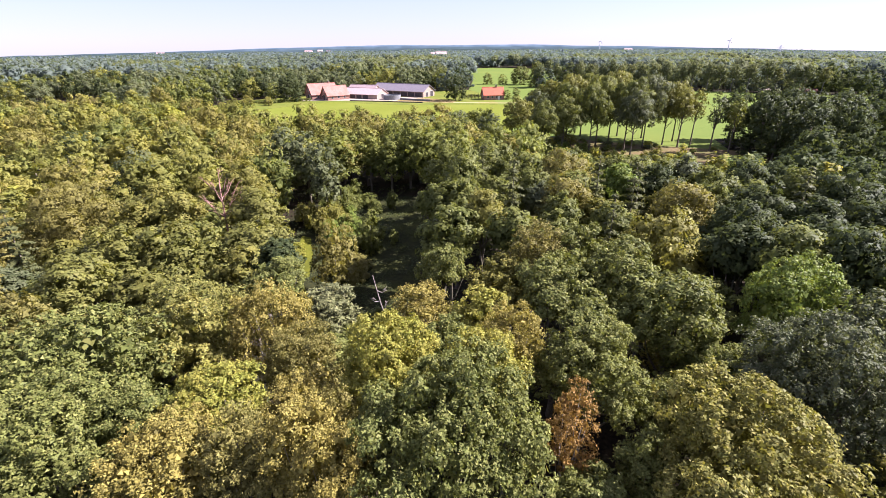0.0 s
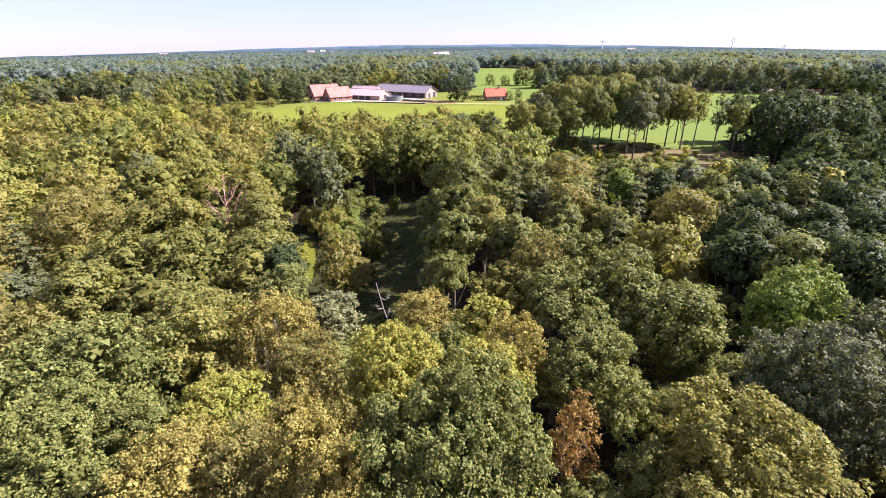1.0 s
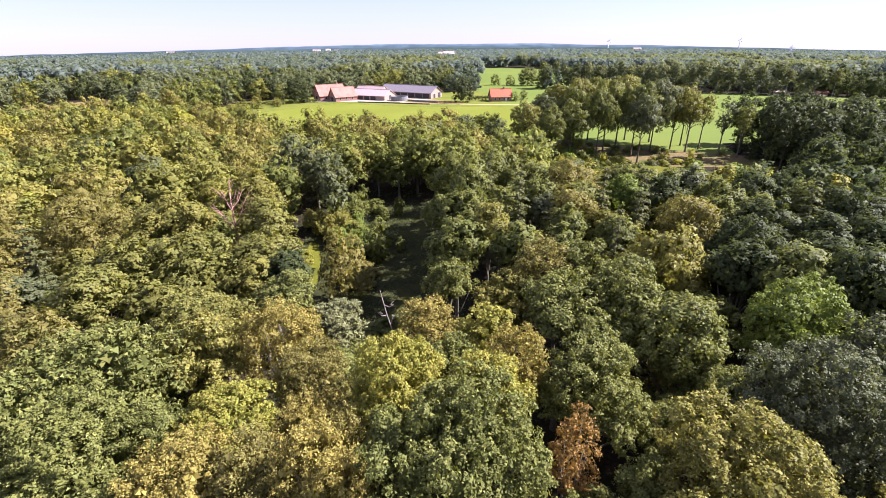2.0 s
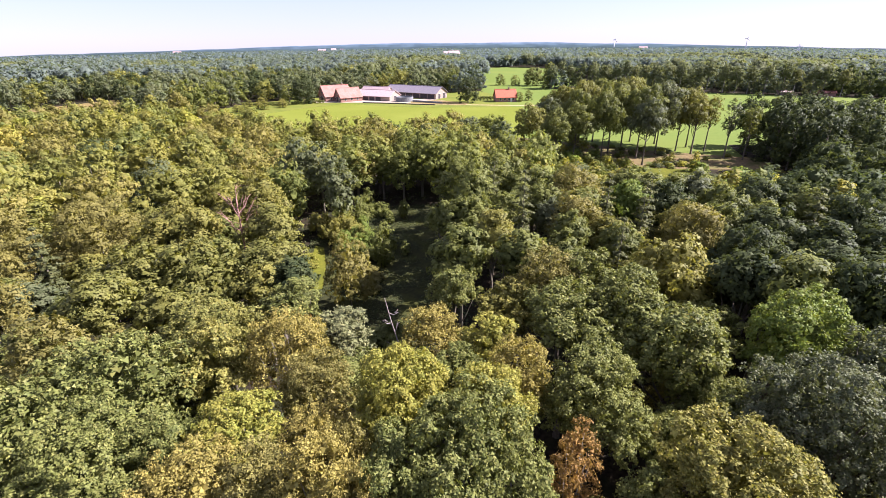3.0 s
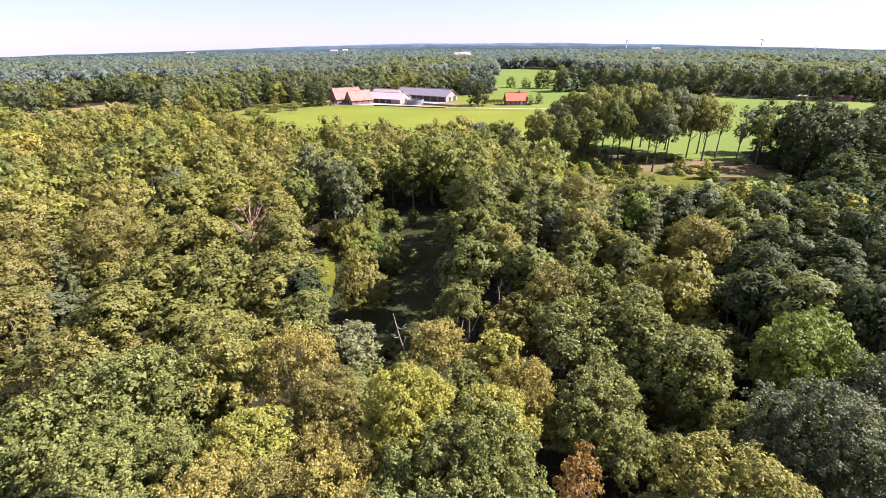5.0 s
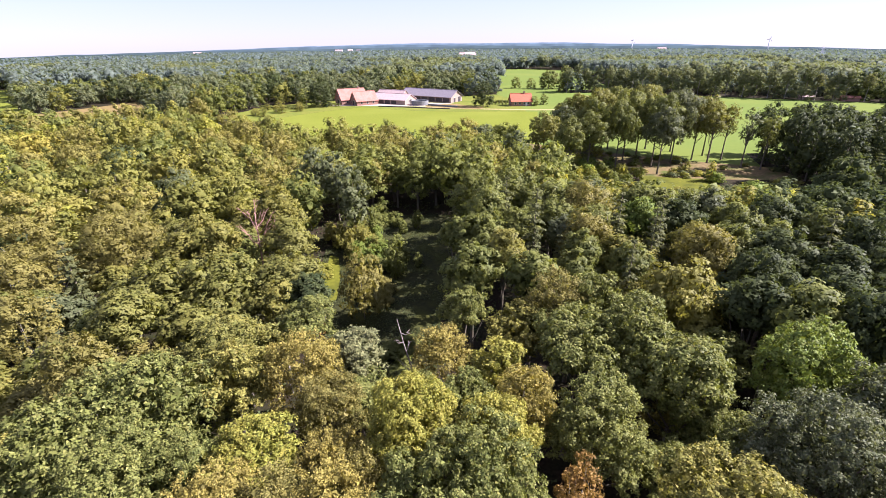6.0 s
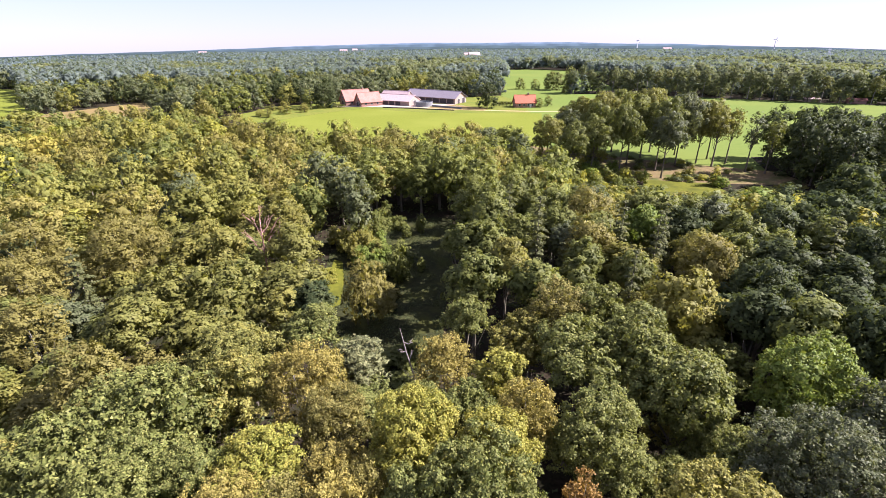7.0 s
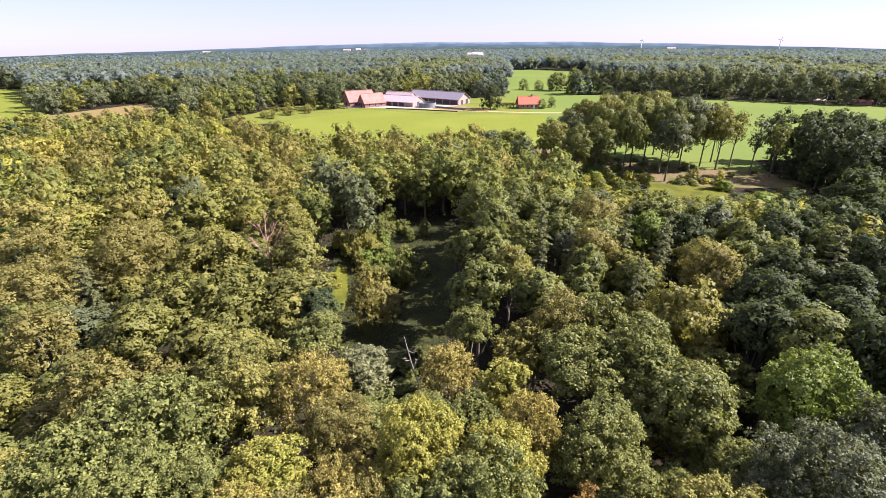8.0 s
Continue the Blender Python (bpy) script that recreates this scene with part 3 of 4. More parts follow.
main_house = gabled("farmhouse", (-75.5, 301), 36, 17, 11, 2.8, 8.6, BRICK_WALL, ROOF_PINK, "brick farmhouse with a large faded clay tile roof", "house")
side_house = gabled("farmhouse", (-66.0, 294.5), 38, 14, 9.6, 2.6, 7.6, BRICK_WALL, ROOF_PINK, "brick farmhouse wing with a shaded gable and clay tile roof", "house")
for house, length, width in ((main_house, 17, 11), (side_house, 14, 9.6)):
    for k in (-0.28, 0.0, 0.28):
        opening(house, "window", k * length, -width / 2, 0.9, 1.3, 1.4, -1, GLASS)
    opening(house, "door", -length / 2, 0, 0, 2.6, 2.9, -2, DARK_BOARD)
    for y in (-2.6, 2.6):
        opening(house, "window", -length / 2, y, 1.0, 1.1, 1.3, -2, GLASS)
    opening(house, "window", -length / 2, 0, 4.2, 1.1, 1.2, -2, GLASS)
chimney(main_house, 5, 0, 8.2)

barn = gabled("barn", (-26.5, 316.5), -31, 40, 13, 3.4, 6.9, PALE_WALL, ROOF_GREY, "long cattle barn with a grey roof and open side", "barn", 0.7)
# dark panels stand for the shaded openings along the open side
for k in range(7):
    opening(barn, "door", -17.2 + k * 5.6, -6.5, 0.3, 5.0, 2.5, -1, DARK_BOARD, DARK_BOARD)
opening(barn, "door", 20, -2.4, 0, 2.4, 3.0, 2, DARK_BOARD)
opening(barn, "door", 20, 3.2, 0, 3.2, 3.4, 2, DARK_BOARD)
cowshed = gabled("cowshed", (-49.0, 302.5), -24, 25, 13, 2.6, 5.6, PALE_WALL, ROOF_PALE, "low cowshed with a pale pinkish roof", "barn", 0.5)
for k in range(4):
    opening(cowshed, "door", -9.5 + k * 4.6, -6.5, 0.1, 3.6, 2.2, -1, DARK_BOARD, DARK_BOARD)
opening(cowshed, "door", 12.5, 0, 0, 3.0, 2.8, 2, DARK_BOARD)
gabled("cowshed", (-52.0, 319.0), -24, 20, 10, 2.8, 6.2, PALE_WALL, ROOF_PALE, "second low shed with a pale roof behind the yard", "barn", 0.4)
red_house = gabled("small_house", (29.0, 289.5), 8, 12, 8, 2.7, 6.6, BRICK_WALL, ROOF_RED, "small brick house with a bright red tile roof", "house")
for k in (-3.6, -1.0, 1.6, 4.0):
    opening(red_house, "window", k, -4, 0.8, 1.3, 1.5, -1, GLASS)
opening(red_house, "door", 2.9, -4, 0.0, 1.0, 2.1, -1, WHITE_PAINT)
opening(red_house, "window", -6, 0, 1.0, 1.2, 1.3, -2, GLASS)
chimney(red_house, 2, 0, 6.2)


def ring_wall(name, at, radius, height, thick, material, label, category):
    bm = bmesh.new()
    n = 32
    rows = [[bm.verts.new((r * math.cos(2 * math.pi * k / n), r * math.sin(2 * math.pi * k / n), z)) for k in range(n)] for r, z in ((radius, 0), (radius, height), (radius - thick, height), (radius - thick, 0.3))]
    for a, b in zip(rows, rows[1:]):
        for k in range(n):
            bm.faces.new((a[k], a[(k + 1) % n], b[(k + 1) % n], b[k]))
    bm.faces.new(rows[-1])
    bmesh.ops.recalc_face_normals(bm, faces=bm.faces)
    ob = tagged(new(name, bm_mesh(name, bm, material)), label, category)
    ob.location = (*at, 0)
    return ob


ring_wall("manure_tank", (-31.2, 292.5), 5.2, 2.6, 0.3, CONCRETE, "round grey concrete slurry tank by the cowshed", "tank")



def run_of(name, path, wide, tall, material, label, category, bevel=0.05):
    """A low wall or kerb along a path."""
    ob = new(name)
    tagged(ob, label, category)
    for (ax, ay), (bx, by) in zip(path, path[1:]):
        d = math.hypot(bx - ax, by - ay)
        bm = box_bm(d + wide * 0.5, wide, tall, (0, 0, 0), bevel)
        bmesh.ops.transform(bm, matrix=pose((ax + bx) / 2, (ay + by) / 2, 0, 0, 0, math.degrees(math.atan2(by - ay, bx - ax))), verts=bm.verts)
        part("section", bm_mesh("section", bm, material), ob)
    return ob


run_of("yard_wall", [(-55, 283.5), (-40, 280), (-26, 275.5), (-12, 271.5)], 0.4, 0.6, DARK_BOARD, "low dark timber edge between yard and meadow", "wall")
run_of("silage_wall", [(-26, 289), (-18, 284), (-8, 279)], 0.4, 1.1, CONCRETE, "grey concrete wall of the silage clamp", "wall")
sheet("earth_bank", [(-28, 290), (-26, 282), (-8, 275), (5, 272), (8, 282), (-4, 290), (-12, 297)], 0.09, STUBBLE, "ochre earth and straw before the barn", "earth")


def hedge(path, wide, tall, seed, label):
    rng = np.random.default_rng(seed)
    rows = []
    for (ax, ay), (bx, by) in zip(path, path[1:]):
        n = max(2, int(math.hypot(bx - ax, by - ay) / (wide * 0.6)))
        for k in range(n):
            u = k / n
            rows.append((ax + (bx - ax) * u + rng.normal() * 0.15, ay + (by - ay) * u + rng.normal() * 0.15, tall * rng.uniform(0.45, 0.6), tall * rng.uniform(0.5, 0.65)))
    rows = np.array(rows)
    tagged(new("hedge", quad_mesh("hedge", lobed(rng, rows, len(rows) * 60, 0.5, 4, 0.4, plain=True)[0], LEAF["oak"])), label, "hedge")


hedge([(-124, 277), (-108, 272), (-98, 270), (-92, 282), (-78, 284)], 1.6, 1.5, 3, "dark green hedge round the farm garden")
hedge([(14, 300), (24, 302)], 1.4, 1.4, 5, "clipped green hedge beside the small house")


def turbine(x, y, tall, turn):
    ob = new("wind_turbine")
    ob.matrix_world = pose(x, y, ground_z(x, y), 0, 0, turn)
    tagged(ob, "white wind turbine standing on the horizon", "wind turbine", "turbines on the horizon")
    part("tower", mesh_of("tower", *tube([(0, 0, 0), (0, 0, tall * 0.5), (0, 0, tall)], [1.7, 1.4, 1.0], 10), STEEL, True), ob)
    part("nacelle", bm_mesh("nacelle", box_bm(2.0, 6, 2.2, (0, -1, tall - 0.8), 0.4), STEEL), ob)
    for k in range(3):
        a = radians(20 + 120 * k)
        tip = Vector((math.sin(a), 0, math.cos(a)))
        hub = Vector((0, -5.2, tall + 0.5))
        part("blade", mesh_of("blade", *tube([hub, hub + tip * 8, hub + tip * 8], [0.8, 1.1, 0.25], 6), STEEL, True), ob)


turbine(522, 1690, 36, 10)
turbine(925, 1640, 40, -20)


def pylon(x, y, tall):
    ob = new("pylon")
    ob.location = (x, y, ground_z(x, y))
    tagged(ob, "grey lattice power pylon above the far woods", "pylon")
    legs = []
    for a, b in ((-1, -1), (1, -1), (1, 1), (-1, 1)):
        part("leg", mesh_of("leg", *tube([(a * 2.4, b * 2.4, 0), (a * 0.5, b * 0.5, tall)], [0.22, 0.14], 4), STEEL), ob)
    for k in range(6):
        z, w = tall * (k + 1) / 7, 2.4 - 1.9 * (k + 1) / 7
        z2, w2 = tall * k / 7, 2.4 - 1.9 * k / 7
        legs += [tube([(-w2, s * w2, z2), (w, s * w, z)], [0.09, 0.09], 4) for s in (-1, 1)] + [tube([(s * w2, -w2, z2), (s * w, w, z)], [0.09, 0.09], 4) for s in (-1, 1)]
    part("bracing", mesh_of("bracing", *joined(legs), STEEL), ob)
    for z, w in ((0.78, 7), (0.90, 5)):
        part("cross_arm", mesh_of("cross_arm", *tube([(-w, 0, tall * z), (0, 0, tall * z + 0.8), (w, 0, tall * z)], [0.1, 0.3, 0.1], 4), STEEL), ob)


pylon(400, 600, 27)
for x, y, turn, length, width, ridge, wall, roof, label in (
    (-5, 930, 15, 20, 11, 18, PALE_WALL, ROOF_PALE, "pale far farmhouse rising among the woods"),
    (-17, 935, 15, 14, 10, 17, WHITE_PAINT, ROOF_PALE, "white far cottage among the woods"),
    (-440, 1640, 5, 24, 10, 15.5, WHITE_PAINT, ROOF_PALE, "white far village building near the horizon"),
    (-402, 1640, 20, 16, 10, 17, WHITE_PAINT, ROOF_PALE, "tall white far village building near the horizon"),
    (-375, 1645, 0, 14, 9, 15.5, WHITE_PAINT, ROOF_GREY, "white far village house near the horizon"),
    (-800, 1420, 10, 22, 9, 14.5, WHITE_PAINT, ROOF_PALE, "long white far shed near the horizon"),
    (600, 1640, 0, 26, 10, 15.5, WHITE_PAINT, ROOF_PALE, "long pale far hall near the horizon"),
    (152, 600, -10, 9, 6, 5, WHITE_PAINT, ROOF_GREY, "white field shed before the far wood"),
    (211, 319, -24, 8, 4, 2.2, PALE_WALL, ROOF_PALE, "low pale shed at the edge of the field belt"),
    (231, 310, -24, 9, 5, 2.6, BRICK_WALL, ROOF_PINK, "low brick shed at the edge of the field belt"),
):
    gabled("far_house" if y > 400 else "field_shed", (x, y), turn, length, width, ridge * 0.72, ridge, wall, roof, label, "house" if y > 400 else "shed")

# ---- trees that can be told apart ----
PLACED = {
    "dark": [
        (97.0, 145.0, 17.5, 4.8), (108.0, 141.0, 16.5, 5.2), (113.0, 133.0, 16.5, 5.2), (92.0, 118.5, 15.5, 4.8), (89.5, 126.0, 16.5, 4.4), (91.0, 135.0, 17.0, 4.8),
        (116.0, 142.0, 16.0, 5.2), (96.5, 133.0, 17.5, 4.6), (97.0, 125.0, 17.0, 4.6), (101.0, 139.0, 18.0, 5.2), (103.0, 120.0, 17.0, 5.0), (106.0, 129.0, 16.5, 5.2),
        (54.6, 68.6, 15.0, 5.4), (34.4, 48.3, 16.0, 3.6), (45.7, 51.6, 16.0, 4.1), (25.0, 35.9, 16.0, 2.8), (31.7, 33.0, 16.4, 3.0), (28.8, 61.5, 15.0, 3.6),
        (62.0, 62.0, 14.5, 4.6), (69.3, 86.9, 15.0, 5.6),
    ],
    "oak": [
        (-22.0, 22.6, 15.9, 6.2), (-19.1, 16.6, 14.8, 3.6), (-25.0, 18.8, 15.0, 3.5), (-20.8, 32.0, 13.0, 4.5), (0.4, 26.1, 13.5, 1.9), (0.3, 16.0, 17.4, 4.6),
        # the first four here are added tall oaks that shade the glade
        (2.6, 82.0, 16.5, 3.6), (1.8, 90.0, 16.5, 3.6), (3.2, 68.5, 16.5, 3.4), (2.4, 61.5, 16.0, 3.0), (8.7, 22.6, 15.2, 3.7), (13.4, 21.8, 11.5, 2.4), (17.0, 23.4, 12.6, 3.0),
        (9.1, 31.6, 15.5, 3.8), (13.4, 31.7, 15.8, 3.6), (15.4, 27.1, 15.8, 3.8), (6.6, 15.2, 12.0, 2.0), (10.0, 16.9, 12.5, 1.7), (-16.8, 18.8, 14.0, 2.3),
        (-122.6, 148.7, 14.0, 8.9), (-59.4, 138.9, 15.2, 8.1), (-48.2, 129.5, 14.2, 7.1), (-39.6, 138.4, 14.4, 7.1), (-29.6, 132.0, 13.4, 6.8), (-11.2, 115.2, 13.4, 5.3),
    ],
    "oak_more": [
        (-68.5, 83.6, 14.4, 7.6), (-78.6, 76.0, 14.4, 6.5), (-57.1, 100.4, 14.4, 7.9), (-45.0, 70.2, 14.6, 4.9),
    ],
    "oak_b": [
        (-40.8, 75.5, 14.6, 5.2), (-23.7, 55.4, 13.4, 3.6), (-20.4, 46.1, 13.0, 3.8), (-26.5, 42.1, 13.6, 6.1), (-33.2, 42.2, 13.6, 4.6), (-32.3, 35.5, 13.2, 3.4),
        (-11.4, 66.5, 6.5, 1.9), (10.4, 146.7, 12.0, 4.8), (-3.5, 98.8, 14.5, 5.8), (11.4, 103.2, 14.0, 5.3), (0.7, 75.9, 15.0, 4.8), (6.9, 75.6, 15.0, 4.4),
        (44.0, 82.0, 10.5, 4.4), (46.2, 76.8, 11.5, 4.4), (52.4, 77.5, 11.5, 4.2), (0.7, 45.7, 14.8, 3.4),
    ],
    "oak_c": [
        (1.6, 54.9, 15.0, 3.5), (-1.6, 56.1, 14.0, 2.2), (-0.1, 38.3, 13.5, 2.3), (11.9, 37.6, 15.8, 2.6), (28.4, 34.3, 16.2, 3.6), (7.0, 42.5, 15.4, 2.8),
    ],
    "oaky": [
        (-17.6, 26.6, 14.2, 3.2), (13.5, 14.8, 16.4, 4.9), (-86.9, 134.1, 15.4, 7.5), (-69.0, 138.9, 15.4, 7.3), (-64.1, 94.6, 14.4, 6.2), (-29.7, 66.8, 14.6, 4.8),
        (-34.2, 52.6, 14.4, 4.9), (4.2, 48.3, 15.2, 3.0), (19.7, 39.7, 16.0, 5.2),
    ],
    "birch": [
        (-13.0, 15.7, 14.6, 2.7), (-12.5, 28.0, 14.6, 3.1), (-7.2, 18.7, 14.6, 2.2), (-6.4, 15.7, 15.4, 1.9), (-1.9, 33.7, 11.5, 2.6), (-4.8, 14.3, 15.4, 1.6),
        (4.0, 23.6, 15.6, 1.9),
    ],
    "lime": [
        (-12.6, 19.7, 14.3, 2.8), (-3.1, 21.3, 16.4, 3.3), (2.6, 29.9, 13.5, 2.0), (2.0, 20.6, 16.2, 2.5), (-100.8, 136.6, 15.4, 8.7),
    ],
    "tan": [
        (-9.2, 24.4, 13.7, 2.3), (-9.5, 15.8, 14.6, 1.9), (-5.6, 17.7, 14.4, 1.5), (-30.3, 27.8, 14.0, 2.5), (-70.0, 125.3, 14.0, 7.0), (-17.3, 117.9, 13.4, 5.5),
        (-56.8, 69.7, 14.5, 7.5), (-70.2, 63.3, 14.5, 5.8), (-57.8, 51.7, 14.2, 4.7), (-45.7, 53.8, 14.4, 5.6), (-41.1, 88.3, 14.6, 5.0), (-51.7, 43.5, 13.5, 4.1),
        (-42.0, 34.7, 13.2, 3.1), (-13.9, 53.5, 9.6, 2.9), (3.8, 101.1, 14.5, 5.5), (17.3, 66.3, 15.5, 3.8), (15.2, 56.0, 14.5, 3.2), (26.8, 49.4, 15.6, 3.3),
        (8.4, 37.4, 15.6, 2.8),
    ],
    "pine": [
        (-9.3, 31.8, 12.5, 2.1),
    ],
    "orange": [
        (6.1, 17.4, 15.0, 1.12),
    ],
    "grey": [
        (20.4, 19.9, 16.5, 4.4), (25.9, 23.7, 16.2, 2.5), (-32.1, 91.0, 15.0, 4.6), (-27.3, 90.8, 15.0, 4.3), (-21.0, 79.4, 15.0, 3.4), (3.5, 145.7, 11.5, 4.8),
    ],
    "green": [
        (24.9, 28.4, 16.4, 4.3),
    ],
    "gold": [
        (-113.7, 115.6, 14.0, 13.6),
    ],
    "spruce": [
        (-43.9, 43.6, 15.5, 3.4), (8.6, 56.3, 18.3, 3.2), (19.5, 57.5, 17.5, 2.7), (22.5, 53.4, 17.6, 2.9), (41.2, 51.2, 17.5, 3.6), (16.7, 43.5, 16.8, 2.4),
        (5.4, 64.5, 17.4, 2.8), (25.0, 58.0, 17.0, 2.6),
    ],
    "yellow": [
        (21.0, 108.5, 6.0, 2.3), (57.9, 83.8, 8.2, 1.3),
    ],
}

taken = []
for kind, rows in PLACED.items():
    for x, y, height, radius in rows:
        radius = min(radius, 6.6)
        tree(kind.split("_")[0], x, y, height, radius, form="shrub" if height < 10 else "round" if x > 84 and y > 100 else "edge" if -36 < x < 4 and 62 < y < 105 and kind != "tan" else None, level=2 if x > 84 and y > 100 else None, look_of="olive" if kind.split("_")[0] == "oak" and x < -12 and y > 24 else None)
        taken.append((x, y, radius))
for x, y, tall, wide in (
    (54, 140, 20.5, 5.6), (53, 132, 18.5, 4.6), (68, 162, 20, 5.8), (70, 150, 19, 5.4), (42, 135, 19, 5.2), (55, 157, 21, 6.2), (27, 128, 15.5, 4.2), (62, 146, 20.5, 5.6), (48, 148, 21, 6.0), (36, 142, 19.5, 5.4),
    (40, 154, 20.5, 6.0), (61, 166, 20, 6.0), (48, 166, 20, 6.0), (34, 160, 18.5, 5.6), (29, 148, 17, 5.0), (22, 140, 15.5, 4.4), (76, 156, 18.5, 4.6), (79, 150, 17.5, 2.9), (80, 140, 16.8, 2.4), (84.5, 138, 15.5, 2.7), (73, 146, 17.5, 3.4),
    (33, 131, 16.5, 4.6),
):
    tree("open", x, y, tall, wide * (1.12 if wide < 4 else 1.24), "thinned oaks by the field", ("oak", "olive", "grey")[x % 3 if isinstance(x, int) else 0], level=2, form="slim" if wide < 4 else "open")
for x, y, h, r in ((7, 284, 14.5, 6.2), (-90, 284, 14.5, 7.5), (-101, 290, 10, 4.6), (37.5, 287.5, 5.5, 2.6), (43.5, 293.5, 6.0, 2.6), (36, 402, 8.5, 4.4), (47.5, 396, 8, 4.0), (61.5, 396, 14, 8.0), (72, 396, 8, 3.0), (70, 371, 18, 6.0)):
    tree("oak", x, y, h, r, "lone trees round the farm", "dark" if h > 14 and h < 18 else "oak", form="round", level=2 if h > 12 else 3)

# trees of the belt beyond the east pasture
BELT = [(67, 363), (90, 371), (114, 367), (138, 350), (168, 335), (196, 321), (238, 300)]
for (ax, ay), (bx, by) in zip(BELT, BELT[1:]):
    steps = max(2, round(math.hypot(bx - ax, by - ay) / 7.5))
    for k in range(steps):
        u = (k + 0.2 + 0.5 * pick_rng.random()) / steps
        tree("tan" if pick_rng.random() < 0.55 else "birch", ax + (bx - ax) * u, ay + (by - ay) * u + pick_rng.uniform(0, 3), float(pick_rng.uniform(16, 20)), float(pick_rng.uniform(3.4, 4.8)), "birches along the field belt", form="belt", level=3, look_of=("pine", "far", "grey", "far")[int(pick_rng.integers(0, 4))])
for x, y in ((-115, 282), (-108, 260), (-103, 256), (-96, 264), (-116, 268), (-114, 247), (-108, 243), (-100, 275)):
    tree("oaky", x, y, float(pick_rng.uniform(3.5, 5)), float(pick_rng.uniform(1.8, 2.6)), "fruit trees of the orchard", form="round", level=3)
for k in range(5):
    tree("spruce", 12.5 + 2.1 * k, 291.5 + 0.2 * k, 3.0, 0.7, "clipped conifers by the small house")


def bare_tree(at, top, spread, height, seed, material, label, lean=(0, 0), forks=6, base=0.16, rise=(0.5, 1.1), first=0.0):
    """A dead tree: a trunk with bare forked branches."""
    rng = np.random.default_rng(seed)
    foot, tip = Vector((0, 0, 0)), Vector((lean[0], lean[1], height))
    spine = [foot.lerp(tip, u) + Vector((rng.uniform(-1, 1), rng.uniform(-1, 1), 0)) * 0.12 * (0 < u < 1) for u in (0, 0.3, 0.6, 0.8, 1)]
    ob = new("dead_tree")
    ob.location = (*at, 0)
    tagged(ob, label, "dead tree")
    part("trunk", mesh_of("trunk", *tube(spine, [base, base * 0.85, base * 0.65, base * 0.45, base * 0.15], 7), material, True), ob)
    for k in range(forks):
        u = top + (0.96 - top) * k / forks
        a = first + k * 2.4 + rng.uniform(-0.4, 0.4)
        start = foot.lerp(tip, u)
        reach = spread * rng.uniform(0.7, 1.1) * (1.15 - 0.5 * (u - top) / (1 - top))
        way = Vector((math.cos(a), math.sin(a), rng.uniform(*rise)))
        mid, end = start + way * reach * 0.5 + Vector((0, 0, -0.1)), start + way * reach + Vector((0, 0, 0.25 * reach))
        pieces = [tube([start, mid, end], [base * 0.42, base * 0.3, base * 0.08], 5)]
        for j in range(4):
            s = start.lerp(end, rng.uniform(0.35, 0.9))
            b = a + rng.uniform(-1.1, 1.1)
            e = s + Vector((math.cos(b), math.sin(b), rng.uniform(0.2, 1.2))) * reach * rng.uniform(0.25, 0.5)
            pieces.append(tube([s, s.lerp(e, 0.5) + Vector((0, 0, 0.05)), e], [base * 0.2, base * 0.14, base * 0.05], 4))
        part("branch", mesh_of("branch", *joined(pieces), material, True), ob)
    return ob


bare_tree((-27.3, 54.6), 0.60, 2.6, 15.0, 3, DEAD_RED, "dead tree with bare reddish forked branches", forks=15, base=0.17)
bare_tree((-3.4, 34.0), 0.58, 1.25, 12.6, 8, DEAD_WOOD, "pale leaning dead birch trunk with broken branches", (-2.6, 0.3), 5, 0.11, (-0.1, 0.35), 2.9)
bare_tree((17.6, 58.5), 0.5, 1.4, 13.5, 12, DEAD_WOOD, "pale bare trunk at the edge of the spruces", (0.8, 0.2), 4, 0.13)

# low growth in the glade
shrub_rng = random.Random(4)
for kind, cx, cy, wide, count, low, high in (("orange", -21.5, 51, 2.6, 9, 1.0, 2.2), ("oaky", -21, 77, 5, 22, 1.8, 4.4), ("green", -17, 74, 4.5, 14, 1.6, 3.6), ("oak", -14, 70, 6, 12, 1.0, 2.6), ("tan", -12, 60, 4, 10, 0.8, 2.0), ("oak", -8, 46, 3, 8, 0.8, 2.2), ("lime", -23.4, 66, 1.2, 5, 0.8, 1.6), ("oak", -17, 88, 6, 14, 2.0, 5.0)):
    for _ in range(count):
        ob = tree(kind, cx + shrub_rng.gauss(0, 0.5) * wide, cy + shrub_rng.gauss(0, 0.5) * wide, shrub_rng.uniform(low, high), shrub_rng.uniform(0.7, 1.5), "shrubs of the glade", level=2, form="shrub")
        ob.name = "shrub"
        tagged(ob, {"orange": "low reddish brown bracken shrub in the glade", "oaky": "olive green shrub in the glade", "oak": "dark green low shrub in the glade", "tan": "tan low shrub in the glade", "lime": "lime green low shrub in the glade", "green": "fresh green bushy shrub in the glade"}[kind], "shrub")

# ferns and long grass on the floor of the glade
turf = np.random.default_rng(9)
spots = turf.uniform((-27, 28), (-3, 96), (36000, 2))
spots = spots[[inside(CLEARING, x, y) and not inside(STRIP, x, y) and noise.noise((x * 0.25, y * 0.25, 5.0)) > -0.25 for x, y in spots]]
foot = np.column_stack([spots, turf.uniform(0.05, 0.35, len(spots))])
tagged(new("undergrowth", quad_mesh("undergrowth", leaf_quads(turf, foot, unit(turf.normal(size=foot.shape) * 0.4 + (0, 0, 0.9)), 0.26, 0.4, plain=True), EVEN["dark"])), "ferns and long grass on the floor of the glade", "undergrowth", kind="stuff")

